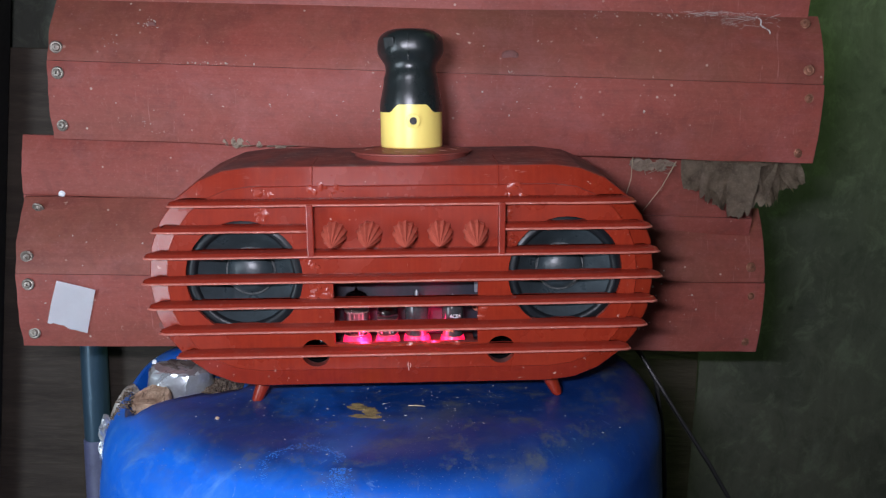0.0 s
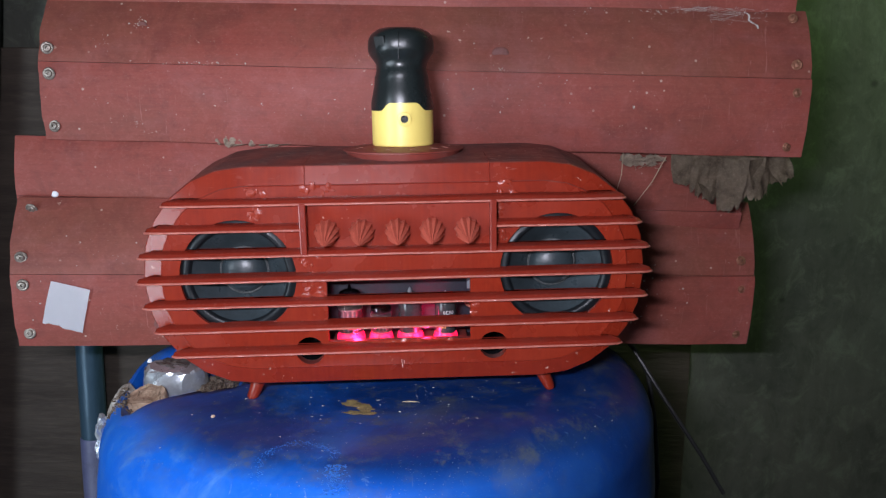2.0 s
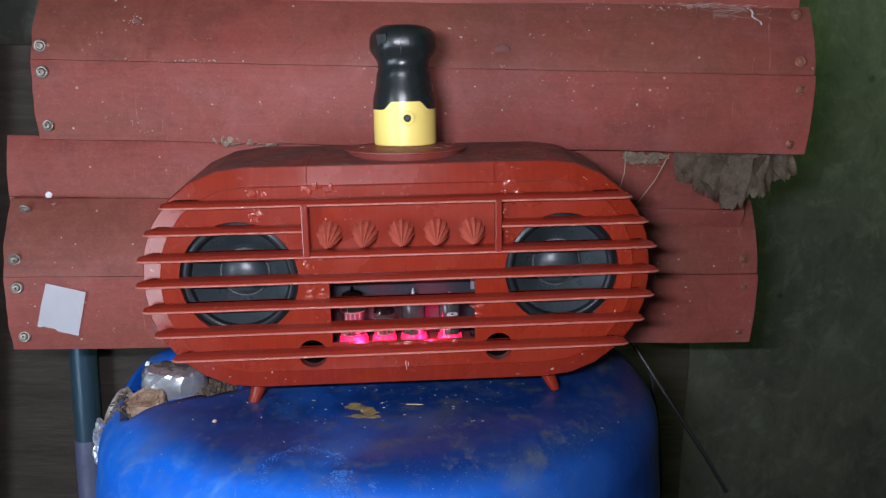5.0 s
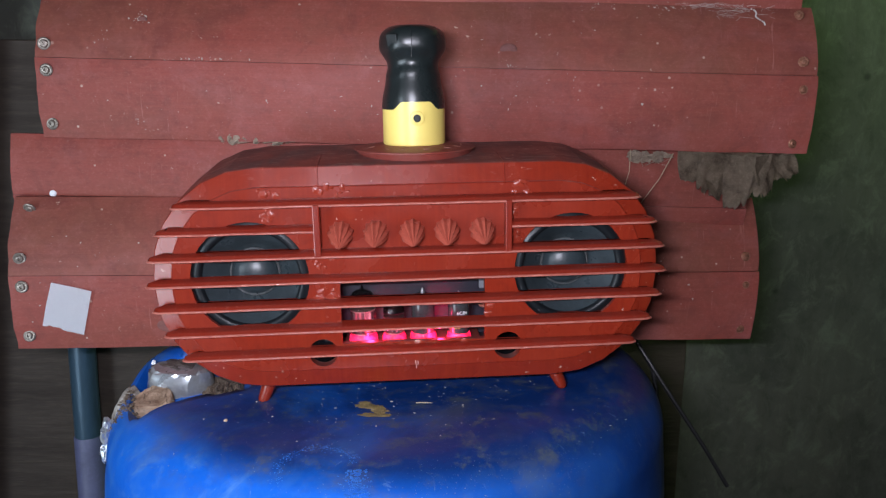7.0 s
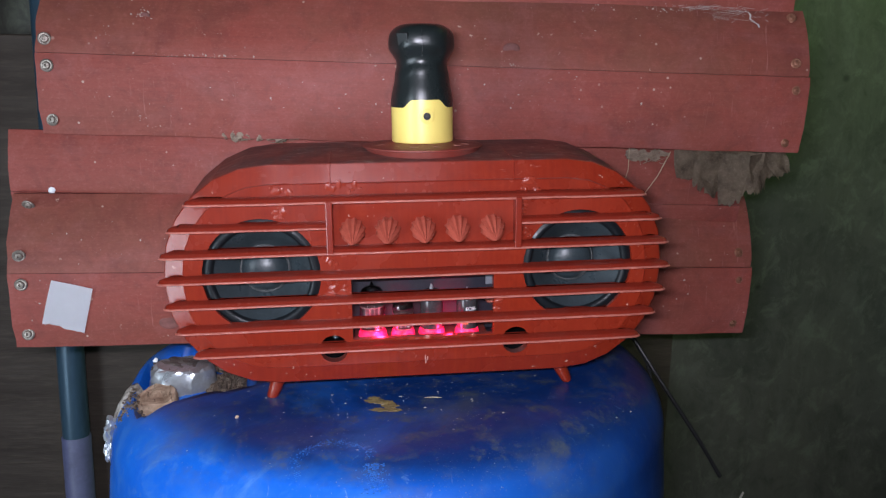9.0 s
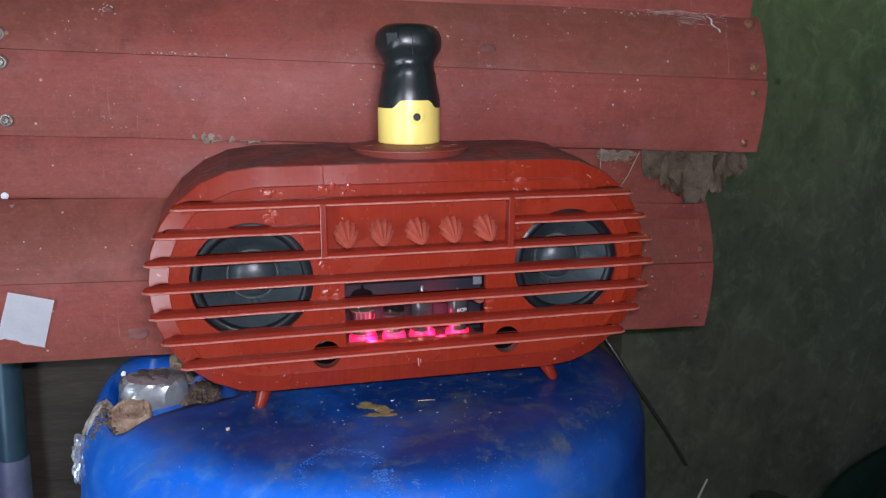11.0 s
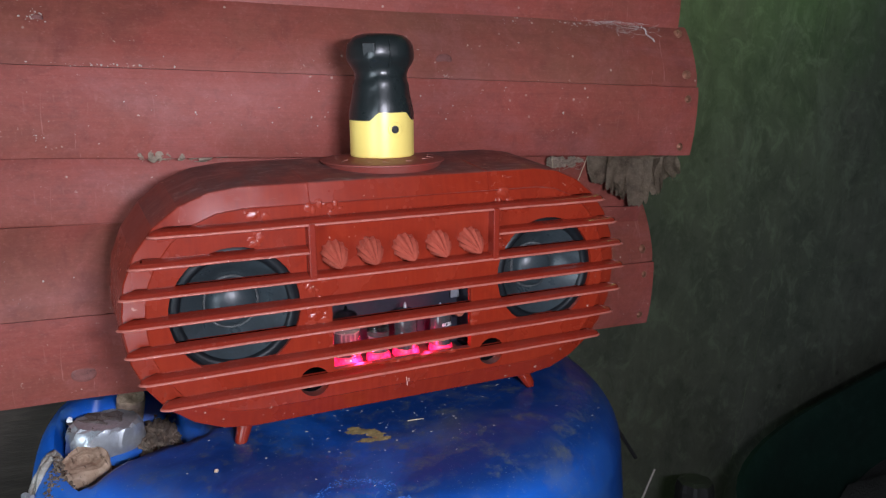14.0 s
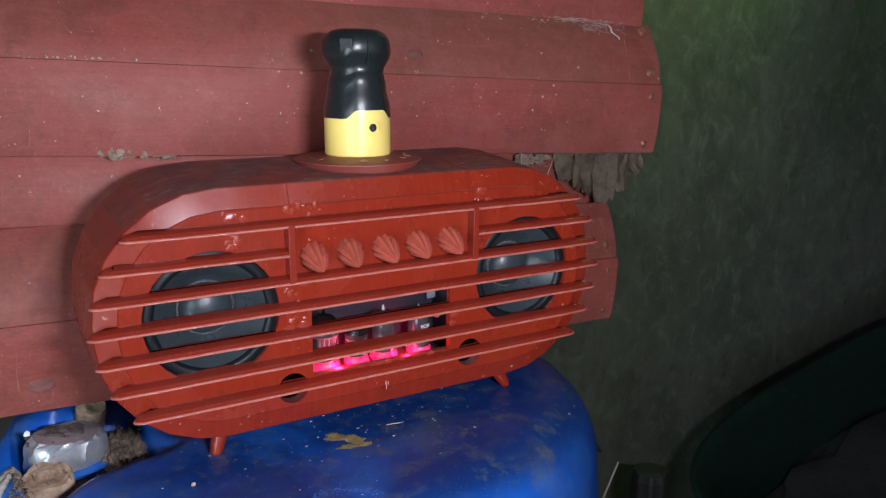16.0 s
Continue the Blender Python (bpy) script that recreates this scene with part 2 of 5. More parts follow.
def ply():
    m = Mat("weathered_plywood", (0.098, 0.098, 0.083), 0.75, spec=0.25)
    grain = m.noise(5, 6, 0.6, (12, 1, 1.1), warp=0.5)
    m.mix(m.ramp(grain, 0.4, 0.7, 0, 0.45), (0.080, 0.076, 0.062))
    damp = m.noise(3.2, 6, 0.62, (1, 1, 1), (2, 0, 5))
    m.mix(m.ramp(damp, 0.46, 0.68, 0, 0.55), (0.040, 0.042, 0.042))
    algae = m.noise(4.2, 7, 0.66, (1, 1, 0.7), (8, 0, 1.3))
    reach = m.ramp(m.axis(0), 0.45, 1.4, 0.10, 1.0)
    high = m.ramp(m.axis(2), 0.80, 1.45, 0.12, 1.0)
    m.mix(m.mul(m.mul(m.ramp(algae, 0.32, 0.62, 0.1, 0.95), reach), high), (0.055, 0.145, 0.032))
    crease = m.noise(2.4, 3, 0.5, (1, 1, 1), (4, 4, 4), warp=0.3)
    spots = m.voronoi(9, (1, 1, 1), (0.3, 0, 0.6))
    m.mix(m.ramp(spots, 0.07, 0.03, 0, 0.7), (0.03, 0.03, 0.025))
    pale = m.noise(46, 5, 0.7)
    m.mix(m.ramp(pale, 0.58, 0.8, 0, 0.4), (0.17, 0.185, 0.145))
    cloud = m.noise(11, 7, 0.72, (1, 1, 0.8), (2, 2, 2), warp=0.5)
    m.mix(m.ramp(cloud, 0.50, 0.72, 0, 0.6), (0.032, 0.036, 0.030))
    wipe = m.noise(6, 6, 0.7, (1.6, 1, 0.7), (7, 2, 4), warp=0.8)
    m.mix(m.ramp(wipe, 0.55, 0.75, 0, 0.45), (0.17, 0.19, 0.155))
    patch = m.noise(26, 7, 0.72, (1, 1, 0.8), (5, 1, 4), warp=0.6)
    m.mix(m.ramp(patch, 0.52, 0.66, 0, 0.55), (0.150, 0.170, 0.125))
    m.mix(m.ramp(patch, 0.44, 0.30, 0, 0.55), (0.040, 0.046, 0.036))
    m.bump(grain, 0.0015, 0.5).bump(pale, 0.0006, 0.5)
    return m.m


def simple(name, colour, rough=0.6, metal=0.0, var=0.3, scale=20, bump=0.0005, dark=None, stretch=(1, 1, 1), spec=0.5):
    m = Mat(name, colour, rough, metal, spec)
    n = m.noise(scale, 6, 0.62, stretch)
    d = dark or tuple(c * 0.5 for c in colour[:3])
    m.mix(m.ramp(n, 0.38, 0.7, 0, var * 2), d)
    f = m.noise(scale * 7, 4, 0.6, stretch)
    m.mix(m.ramp(f, 0.5, 0.8, 0, var), tuple(min(1, c * 1.6 + 0.01) for c in colour[:3]))
    m.rough(n, max(0.05, rough - 0.1), min(1, rough + 0.12))
    if bump:
        m.bump(f, bump, 0.7)
    return m.m


def glass_mat(name, colour, rough=0.02):
    m = Mat(name, colour, rough)
    m.value("Transmission Weight", 1.0).value("IOR", 1.45)
    return m.m


def glow(name, colour, strength):
    m = Mat(name, (0.6, 0.05, 0.1), 0.4)
    m.b.inputs["Emission Color"].default_value = (*colour, 1)
    m.b.inputs["Emission Strength"].default_value = strength
    return m.m


KNOB = simple("red_knob_plastic", (0.40, 0.085, 0.055), 0.20, var=0.22, scale=60, bump=0.0002)
WOOD = red_wood("red_stained_wood", 0.40, 0.0)
WOOD_DUSTY = red_wood("dusty_red_stained_wood", 0.60, 0.42)
RADIO = radio_plastic()
FIN = fin_plastic()
# highlight along the fins' front edges, painted in as paler red with uneven wear
NOSE = simple("worn_fin_highlight", (0.50, 0.165, 0.125), 0.26, var=0.45, scale=260, stretch=(0.5, 1, 1), dark=(0.26, 0.045, 0.03), bump=0.0004)
BLUE = blue_plastic()
PLY = ply()
BROWN = simple("dark_brown_board", (0.058, 0.042, 0.030), 0.7, var=0.45, scale=4, stretch=(1, 1, 7), bump=0.002)
SOIL = simple("dark_earth", (0.055, 0.042, 0.03), 0.95, var=0.4, scale=30, bump=0.006)
ROOF = simple("grey_ceiling_board", (0.14, 0.13, 0.115), 0.85, var=0.3, scale=6)
STEEL = simple("worn_screw_steel", (0.31, 0.27, 0.23), 0.45, 0.7, var=0.3, scale=300, bump=0.0002)
BRASS = simple("rusty_screw_metal", (0.34, 0.150, 0.095), 0.5, 0.6, var=0.4, scale=300, bump=0.0003)
DARK = simple("dark_recess", (0.012, 0.011, 0.010), 0.7, var=0.2)
PAPER = simple("white_paper", (0.86, 0.90, 0.94), 0.75, var=0.06, scale=40, dark=(0.66, 0.67, 0.69), bump=0.0004)
YELLOW = simple("yellow_tool_plastic", (0.90, 0.71, 0.19), 0.38, var=0.06, scale=30, dark=(0.75, 0.55, 0.12), bump=0.0001)
BLACK = simple("black_rubber_grip", (0.014, 0.019, 0.019), 0.3, var=0.25, scale=40, bump=0.0002)
CONE = simple("black_speaker_cone", (0.034, 0.046, 0.052), 0.33, var=0.3, scale=60, bump=0.0002)
SURROUND = simple("rubber_surround", (0.006, 0.008, 0.010), 0.42, spec=0.3, var=0.3, scale=80, bump=0.0001)
INNER = simple("dark_grey_chassis", (0.016, 0.016, 0.026), 0.45, var=0.3, scale=25)
FOIL = simple("crumpled_silver_tape", (0.55, 0.60, 0.64), 0.32, 0.6, var=0.3, scale=30, dark=(0.16, 0.13, 0.10), bump=0.0004)
CHALK = simple("pale_bark", (0.42, 0.40, 0.36), 0.9, var=0.4, scale=50, dark=(0.16, 0.12, 0.085), bump=0.002)
LOGEND = simple("cut_wood_end", (0.62, 0.47, 0.33), 0.85, var=0.40, scale=110, dark=(0.20, 0.125, 0.08), bump=0.002)
RINGED = Mat("ringed_branch_end", (0.60, 0.45, 0.32), 0.85, spec=0.25)
RINGED.mix(RINGED.ramp(RINGED.noise(70, 6, 0.7, (1, 1, 1), (3, 1, 2)), 0.42, 0.66, 0, 0.8), (0.24, 0.15, 0.095))
rings = RINGED.node("ShaderNodeTexWave")
rings.wave_type, rings.rings_direction = "RINGS", "Z"
rings.inputs["Scale"].default_value, rings.inputs["Distortion"].default_value, rings.inputs["Detail"].default_value = 60, 5.0, 3
RINGED.link(RINGED.coord, rings.inputs["Vector"])
RINGED.mix(RINGED.ramp(rings.outputs["Fac"], 0.45, 0.9, 0, 0.45), (0.30, 0.19, 0.12))
RINGED.mix(RINGED.ramp(RINGED.noise(120, 5, 0.65, (2.5, 0.6, 1), (7, 7, 1)), 0.56, 0.66, 0, 0.8), (0.10, 0.06, 0.04))
RINGED.bump(RINGED.noise(160, 5), 0.0015, 0.8)
RINGED = RINGED.m
DIRT = simple("dry_plant_dirt", (0.19, 0.145, 0.105), 0.95, var=0.5, scale=70, dark=(0.07, 0.05, 0.035), bump=0.004)
LEAF = simple("dead_brown_leaf", (0.25, 0.190, 0.130), 0.75, var=0.5, scale=55, dark=(0.095, 0.066, 0.042), bump=0.001)
STRAW = simple("dry_straw", (0.50, 0.42, 0.28), 0.8, var=0.3, scale=60)
WEB = simple("pale_cobweb", (0.62, 0.60, 0.56), 0.9, var=0.15, scale=60)
POLE_A = simple("blue_grey_painted_tube", (0.06, 0.115, 0.165), 0.35, 0.3, var=0.3, scale=25, stretch=(1, 1, 0.2))
POLE_B = simple("violet_grey_sleeve", (0.12, 0.13, 0.24), 0.5, var=0.25, scale=25)
CABLE = simple("black_cable_rubber", (0.012, 0.012, 0.013), 0.5, var=0.2)
GREEN = simple("dark_green_tub_plastic", (0.0015, 0.012, 0.008), 0.8, var=0.35, scale=9, spec=0.2)
GLUE = Mat("clear_hot_glue", (0.26, 0.032, 0.016), 0.27, spec=0.4)
GLUE.bump(GLUE.noise(420, 4), 0.0005, 0.6)
GLUE = GLUE.m
GLASS = glass_mat("tube_glass", (0.95, 0.95, 0.95))
GETTER = simple("dark_silver_getter", (0.03, 0.028, 0.03), 0.12, 0.2, var=0.2, scale=70, bump=0, spec=1.0)
PLATE = simple("grey_tube_plate", (0.30, 0.30, 0.31), 0.4, 0.6, var=0.25, scale=90)
MICA = simple("mica_spacer", (0.62, 0.55, 0.52), 0.5, var=0.2, scale=90)
SMOKE = simple("smoky_tube_glass", (0.045, 0.045, 0.048), 0.08, var=0.4, scale=70, bump=0)
INK = Mat("white_print", (0.72, 0.74, 0.74), 0.6).m
GOLD = Mat("gold_print", (0.55, 0.36, 0.09), 0.5).m
LED = Mat("red_led_glow", (0.5, 0.03, 0.07), 0.2)
LED.b.inputs["Emission Color"].default_value = (1.0, 0.010, 0.075, 1)
LED.link(LED.ramp(LED.noise(260, 3, 0.6), 0.38, 0.62, 0.5, 3.6), LED.b.inputs["Emission Strength"])
LED.bump(LED.noise(200, 3), 0.002, 0.8)
LED = LED.m


# ---------------------------------------------------------------- mesh helpers
def mesh_of(bm, name, material, smooth=False):
    bmesh.ops.recalc_face_normals(bm, faces=bm.faces)
    me = bpy.data.meshes.new(name)
    bm.to_mesh(me)
    bm.free()
    for m in (material if isinstance(material, (list, tuple)) else (material,)):
        me.materials.append(m)
    if smooth:
        me.polygons.foreach_set("use_smooth", [True] * len(me.polygons))
        me.set_sharp_from_angle(angle=radians(smooth if smooth is not True else 40))
    return me


def part(name, bm, material, parent, label="", smooth=False):
    ob = new(name, mesh_of(bm, name, material, smooth))
    ob.parent = parent
    return tagged(ob, label)


def thing(name, label, category, m=None, group="", bm=None, material=None, smooth=False, kind=""):
    ob = new(name, mesh_of(bm, name, material, smooth) if bm else None)
    if m is not None:
        ob.matrix_world = m
    return tagged(ob, label, category, group, kind)


def box(bm, x0, x1, y0, y1, z0, z1, bevel=0.0):
    vs = [bm.verts.new((x, y, z)) for x in (x0, x1) for y in (y0, y1) for z in (z0, z1)]
    fs = [bm.faces.new([vs[i] for i in q]) for q in ((0, 1, 3, 2), (4, 6, 7, 5), (0, 4, 5, 1), (2, 3, 7, 6), (0, 2, 6, 4), (1, 5, 7, 3))]
    if bevel:
        es = list({e for f in fs for e in f.edges})
        bmesh.ops.bevel(bm, geom=es, offset=bevel, segments=2, affect="EDGES", profile=0.5)
    return bm


def lathe(bm, prof, n=32, m=None, cap0=True, cap1=True):
    """Turn a profile of (radius, z) round z; m places it."""
    m = m or Matrix()
    rings = []
    for r, z in prof:
        rings.append([bm.verts.new(m @ Vector((r * math.cos(2 * math.pi * i / n), r * math.sin(2 * math.pi * i / n), z))) for i in range(n)])
    for a, b in zip(rings, rings[1:]):
        for i in range(n):
            bm.faces.new((a[i], a[(i + 1) % n], b[(i + 1) % n], b[i]))
    if cap0:
        bm.faces.new(rings[0])
    if cap1:
        bm.faces.new(rings[-1])
    return bm


def tube(bm, pts, radii, n=8):
    """A round tube through points, closed at both ends."""
    pts = [Vector(p) for p in pts]
    if isinstance(radii, (int, float)):
        radii = [radii] * len(pts)
    rings = []
    for i, p in enumerate(pts):
        d = (pts[min(i + 1, len(pts) - 1)] - pts[max(i - 1, 0)]).normalized()
        q = d.to_track_quat("Z", "Y")
        rings.append([bm.verts.new(p + q @ Vector((radii[i] * math.cos(2 * math.pi * k / n), radii[i] * math.sin(2 * math.pi * k / n), 0))) for k in range(n)])
    for a, b in zip(rings, rings[1:]):
        for k in range(n):
            bm.faces.new((a[k], a[(k + 1) % n], b[(k + 1) % n], b[k]))
    bm.faces.new(rings[0])
    bm.faces.new(rings[-1])
    return bm


def lump(bm, centre, size, seed, detail=2, rough=0.35, freq=1.6, m=None):
    """An uneven pebble-like lump."""
    made = bmesh.ops.create_icosphere(bm, subdivisions=detail, radius=1.0)["verts"]
    for v in made:
        k = 1 + rough * noise.noise(v.co * freq + Vector((seed * 7.3, seed * 1.7, seed)))
        p = Vector((v.co.x * size[0] * k, v.co.y * size[1] * k, v.co.z * size[2] * k))
        v.co = (m.to_3x3() @ p if m else p) + Vector(centre)
    return bm


def smoothstep(a, b, v):
    t = min(1, max(0, (v - a) / (b - a)))
    return t * t * (3 - 2 * t)


# ---------------------------------------------------------------- the shed
X0, X1, Y0, Y1, ZC = -1.30, 2.30, -1.60, 1.15, 2.25


def slab(name, label, category, *b, material, bevel=0.0):
    return thing(name, label, category, bm=box(bmesh.new(), *b, bevel=bevel), material=material, kind="structure")


slab("floor", "dark trodden earth floor of a shed", "floor", X0 - 0.1, X1 + 0.1, Y0 - 0.1, Y1 + 0.1, -0.1, 0, material=SOIL)
bm = bmesh.new()
for q in ((X0 - 0.1, 0.65, Y0 - 0.1, Y1 + 0.1), (1.65, X1 + 0.1, Y0 - 0.1, Y1 + 0.1), (0.65, 1.65, Y0 - 0.1, 0.73), (0.65, 1.65, 1.03, Y1 + 0.1)):
    box(bm, *q, ZC, ZC + 0.05)
thing("ceiling", "grey boarded shed ceiling with a gap to the sky", "ceiling", bm=bm, material=ROOF, kind="structure")
slab("wall_north", "grey plywood wall with green algae and creases", "wall", X0, X1, Y1, Y1 + 0.05, 0, ZC, material=PLY)
slab("wall_south", "dim grey plywood wall", "wall", X0, X1, Y0 - 0.05, Y0, 0, ZC, material=ROOF)
bm = bmesh.new()
for q in ((Y0, -0.97, 0, ZC), (-0.13, Y1, 0, ZC), (-0.97, -0.13, 1.30, ZC)):
    box(bm, X0 - 0.05, X0, *q)
thing("wall_west", "dim grey plywood wall with an open doorway", "wall", bm=bm, material=ROOF, kind="structure")
slab("wall_east", "dim grey plywood wall", "wall", X1, X1 + 0.05, Y0, Y1, 0, ZC, material=ROOF)

# creases in the plywood skin
bm = bmesh.new()
rng = random.Random(4)
for pts in (((1.00, 1.30), (0.985, 1.08), (0.955, 0.86)), ((1.00, 1.075), (1.35, 1.04), (1.9, 1.0)), ((0.90, 0.70), (1.30, 0.74), (1.8, 0.82)),
            ((0.93, 0.80), (0.905, 0.62), (0.86, 0.40), (0.83, 0.2))):
    fine = []
    for (xa, za), (xb, zb) in zip(pts, pts[1:]):
        fine += [(xa + (xb - xa) * k / 8 + rng.uniform(-0.003, 0.003), Y1, za + (zb - za) * k / 8 + rng.uniform(-0.003, 0.003)) for k in range(8)]
    tube(bm, fine, [rng.uniform(0.0002, 0.0008) for _ in fine], 6)
crease = part("crease", bm, simple("pale_crease", (0.10, 0.12, 0.07), 0.8, var=0.4, scale=20), bpy.data.objects["wall_north"], "pale raised creases", True)

# brown sheet over the lower part of the plywood
bm = bmesh.new()
box(bm, X0 + 0.01, 0.400, Y1 - 0.028, Y1 - 0.004, 0.0, 1.105, 0.002)
thing("brown_board", "dark brown knotty board fixed low on the wall", "board", bm=bm, material=BROWN, kind="structure")
bm = bmesh.new()
box(bm, -0.08, 0.0, Y1 - 0.10, Y1 - 0.034, 0, ZC, 0.003)
thing("corner_post", "nearly black timber post leaning against the wall", "post", pose(-0.7335, 0, 0, 0, 6, 0), bm=bm, material=DARK, kind="structure")


# ---------------------------------------------------------------- red siding boards
def siding(x0, x1, height, base, seam=0.077, lean=0.031):
    """A bowed panel of two planks; base is the pose of its lower edge at x = 0."""
    root = thing("siding_panel", "bowed red-stained wooden siding panel with scuffs", "wall panel", base, "red siding panels")

    def bow(z):
        u = z / height
        return 0.007 * max(0, 1 - u / 0.42) ** 2 + lean * max(0, (u - 0.42) / 0.58) ** 2

    for k, (za, zb) in enumerate(((0, seam - 0.0002), (seam + 0.0002, height))):
        bm = bmesh.new()
        nx, nz = 40, 10
        grid = {}
        for side in (0, 1):
            for i in range(nx + 1):
                for j in range(nz + 1):
                    x = x0 + (x1 - x0) * i / nx
                    z = za + (zb - za) * j / nz
                    edge = 0.0003 if j in (0, nz) and side == 0 else 0
                    wob = 0.0016 * noise.noise(Vector((x * 5, z * 9, k * 3.1 + x0)))
                    if i in (0, nx):
                        x += 0.0015 * noise.noise(Vector((z * 60, i, k)))
                    if j == 0 and k == 0:
                        z += 0.0012 * noise.noise(Vector((x * 22, 3.3, x0)))
                    grid[side, i, j] = bm.verts.new((x, bow(z) + side * 0.012 + edge + wob + (0.0007 if k else 0), z))
        for side in (0, 1):
            for i in range(nx):
                for j in range(nz):
                    bm.faces.new([grid[side, i + a, j + b] for a, b in ((0, 0), (1, 0), (1, 1), (0, 1))])
        for i in range(nx):
            for j in (0, nz):
                bm.faces.new([grid[0, i, j], grid[0, i + 1, j], grid[1, i + 1, j], grid[1, i, j]])
        for j in range(nz):
            for i in (0, nx):
                bm.faces.new([grid[0, i, j], grid[0, i, j + 1], grid[1, i, j + 1], grid[1, i, j]])
        part("plank", bm, WOOD_DUSTY if k and height > 0.1 else WOOD, root, smooth=50)
    return root, bow


def screw_mesh(name, material, size=1.0):
    bm = bmesh.new()
    flip = pose(0, 0, 0, 90) @ Matrix.Scale(size, 4)
    lathe(bm, [(0.0062, 0.0), (0.0062, 0.0008), (0.0052, 0.0016), (0.0040, 0.0014), (0.0038, 0.0019), (0.0030, 0.0027), (0.0013, 0.0030), (0.0011, 0.0016)], 18, flip)
    return mesh_of(bm, name, material, 35)


SCREW_A, SCREW_B = screw_mesh("screw", STEEL), screw_mesh("screw_rusty", BRASS, 0.82)
boards = {}
for key, x0, x1, base, h in (
        ("top", -0.39, 0.362, pose(0, 0.792, 1.096, 0, 0.9, -1.0), 0.145),
        ("upper", -0.396, 0.3700, pose(0, 0.7645, 0.9840, 0, 0.85, -1.4), 0.145),
        ("middle", -0.436, 0.325, pose(0, 0.787, 0.905, -1, 0.9, 0.0), 0.081),
        ("lower", -0.4295, 0.3412, pose(0, 0.7660, 0.7762, 0, 0.2, 2.2), 0.152)):
    boards[key] = (*siding(x0, x1, h, base, 0.077 if h > 0.1 else 0.019, 0.031 if h > 0.1 else 0.006), base)
for key, spots, mesh, look_of in (
        ("upper", ((-0.387, 0.090), (-0.385, 0.0650), (-0.385, 0.0135)), SCREW_A, "pale steel screw in a cup washer"),
        ("upper", ((0.355, 0.1365), (0.355, 0.0905), (0.356, 0.0635), (0.354, 0.0105)), SCREW_B, "rusty brown screw in a cup washer"),
        ("lower", ((-0.413, 0.1415), (-0.418, 0.0945), (-0.417, 0.0665), (-0.416, 0.0145)), SCREW_A, "pale steel screw in a cup washer"),
        ("lower", ((0.320, 0.1400), (0.326, 0.0930), (0.327, 0.0630), (0.327, 0.0122)), SCREW_B, "rusty brown screw in a cup washer")):
    root, bow, base = boards[key]
    for x, z in spots:
        ob = new("screw", mesh)
        slope = (bow(z + 0.005) - bow(z - 0.005)) / 0.01
        ob.matrix_world = base @ pose(x, bow(z) + 0.0004, z, -math.degrees(math.atan(slope)), (x * 9999) % 360, 0)
        tagged(ob, look_of, "screw", "siding screws")

# knots that stand out of the boards
for key, x, z, r in (("lower", -0.279, 0.0245, 0.009), ("upper", 0.0635, 0.0955, 0.0075), ("upper", -0.2945, 0.1155, 0.004)):
    root, bow, base = boards[key]
    bm = bmesh.new()
    k = 1 if z > 0.077 else 0
    skin = bow(z) + 0.0016 * noise.noise(Vector((x * 5, z * 9, k * 3.1 + (-0.396 if key == "upper" else -0.4295)))) + 0.0007 * k
    lathe(bm, [(r, 0), (r * 0.96, 0.0002), (r * 0.7, 0.0003), (r * 0.3, 0.0001)], 18, Matrix.Translation((x, skin - 0.0003, z)) @ pose(0, 0, 0, 90) @ Matrix.Diagonal((1.15, 0.8, 1, 1)))
    part("knot", bm, simple("dark_red_knot", (0.185, 0.058, 0.047), 0.6, var=0.5, scale=140), root, "dark wood knot", 60)

# white filler dot and paper square
root, bow, base = boards["middle"]
bm = bmesh.new()
lump(bm, (-0.396, bow(0.021) + 0.001, 0.021), (0.0036, 0.0015, 0.0036), 3, 2, 0.2)
part("filler_dot", bm, PAPER, root, "small white filler dot", True)
root, bow, base = boards["lower"]
bm = bmesh.new()
n = 12
rows = []
for j in range(n + 1):
    row = []
    for i in range(n + 1):
        u, v = i / n, j / n
        x = (1 - v) * (-0.4012 + 0.0390 * u) + v * (-0.3881 + 0.0388 * u)
        z = (1 - v) * (0.0260 - 0.0110 * u) + v * (0.0709 - 0.0089 * u)
        if j == 0:
            z += 0.0012 * noise.noise(Vector((u * 9, 1, 1))) + (0.0016 if 0.1 < u < 0.45 else 0)
        curl = 0.003 * max(0, u + v - 1.6) + 0.0008 * noise.noise(Vector((u * 3, v * 3, 2)))
        row.append(bm.verts.new((x, bow(z) - 0.0012 - curl, z)))
    rows.append(row)
for a, b in zip(rows, rows[1:]):
    for i in range(n):
        bm.faces.new((a[i], a[i + 1], b[i + 1], b[i]))
bmesh.ops.solidify(bm, geom=list(bm.faces), thickness=0.0004)
ob = thing("paper_label", "torn blank white paper square stuck on the red board", "label", base, bm=bm, material=PAPER)

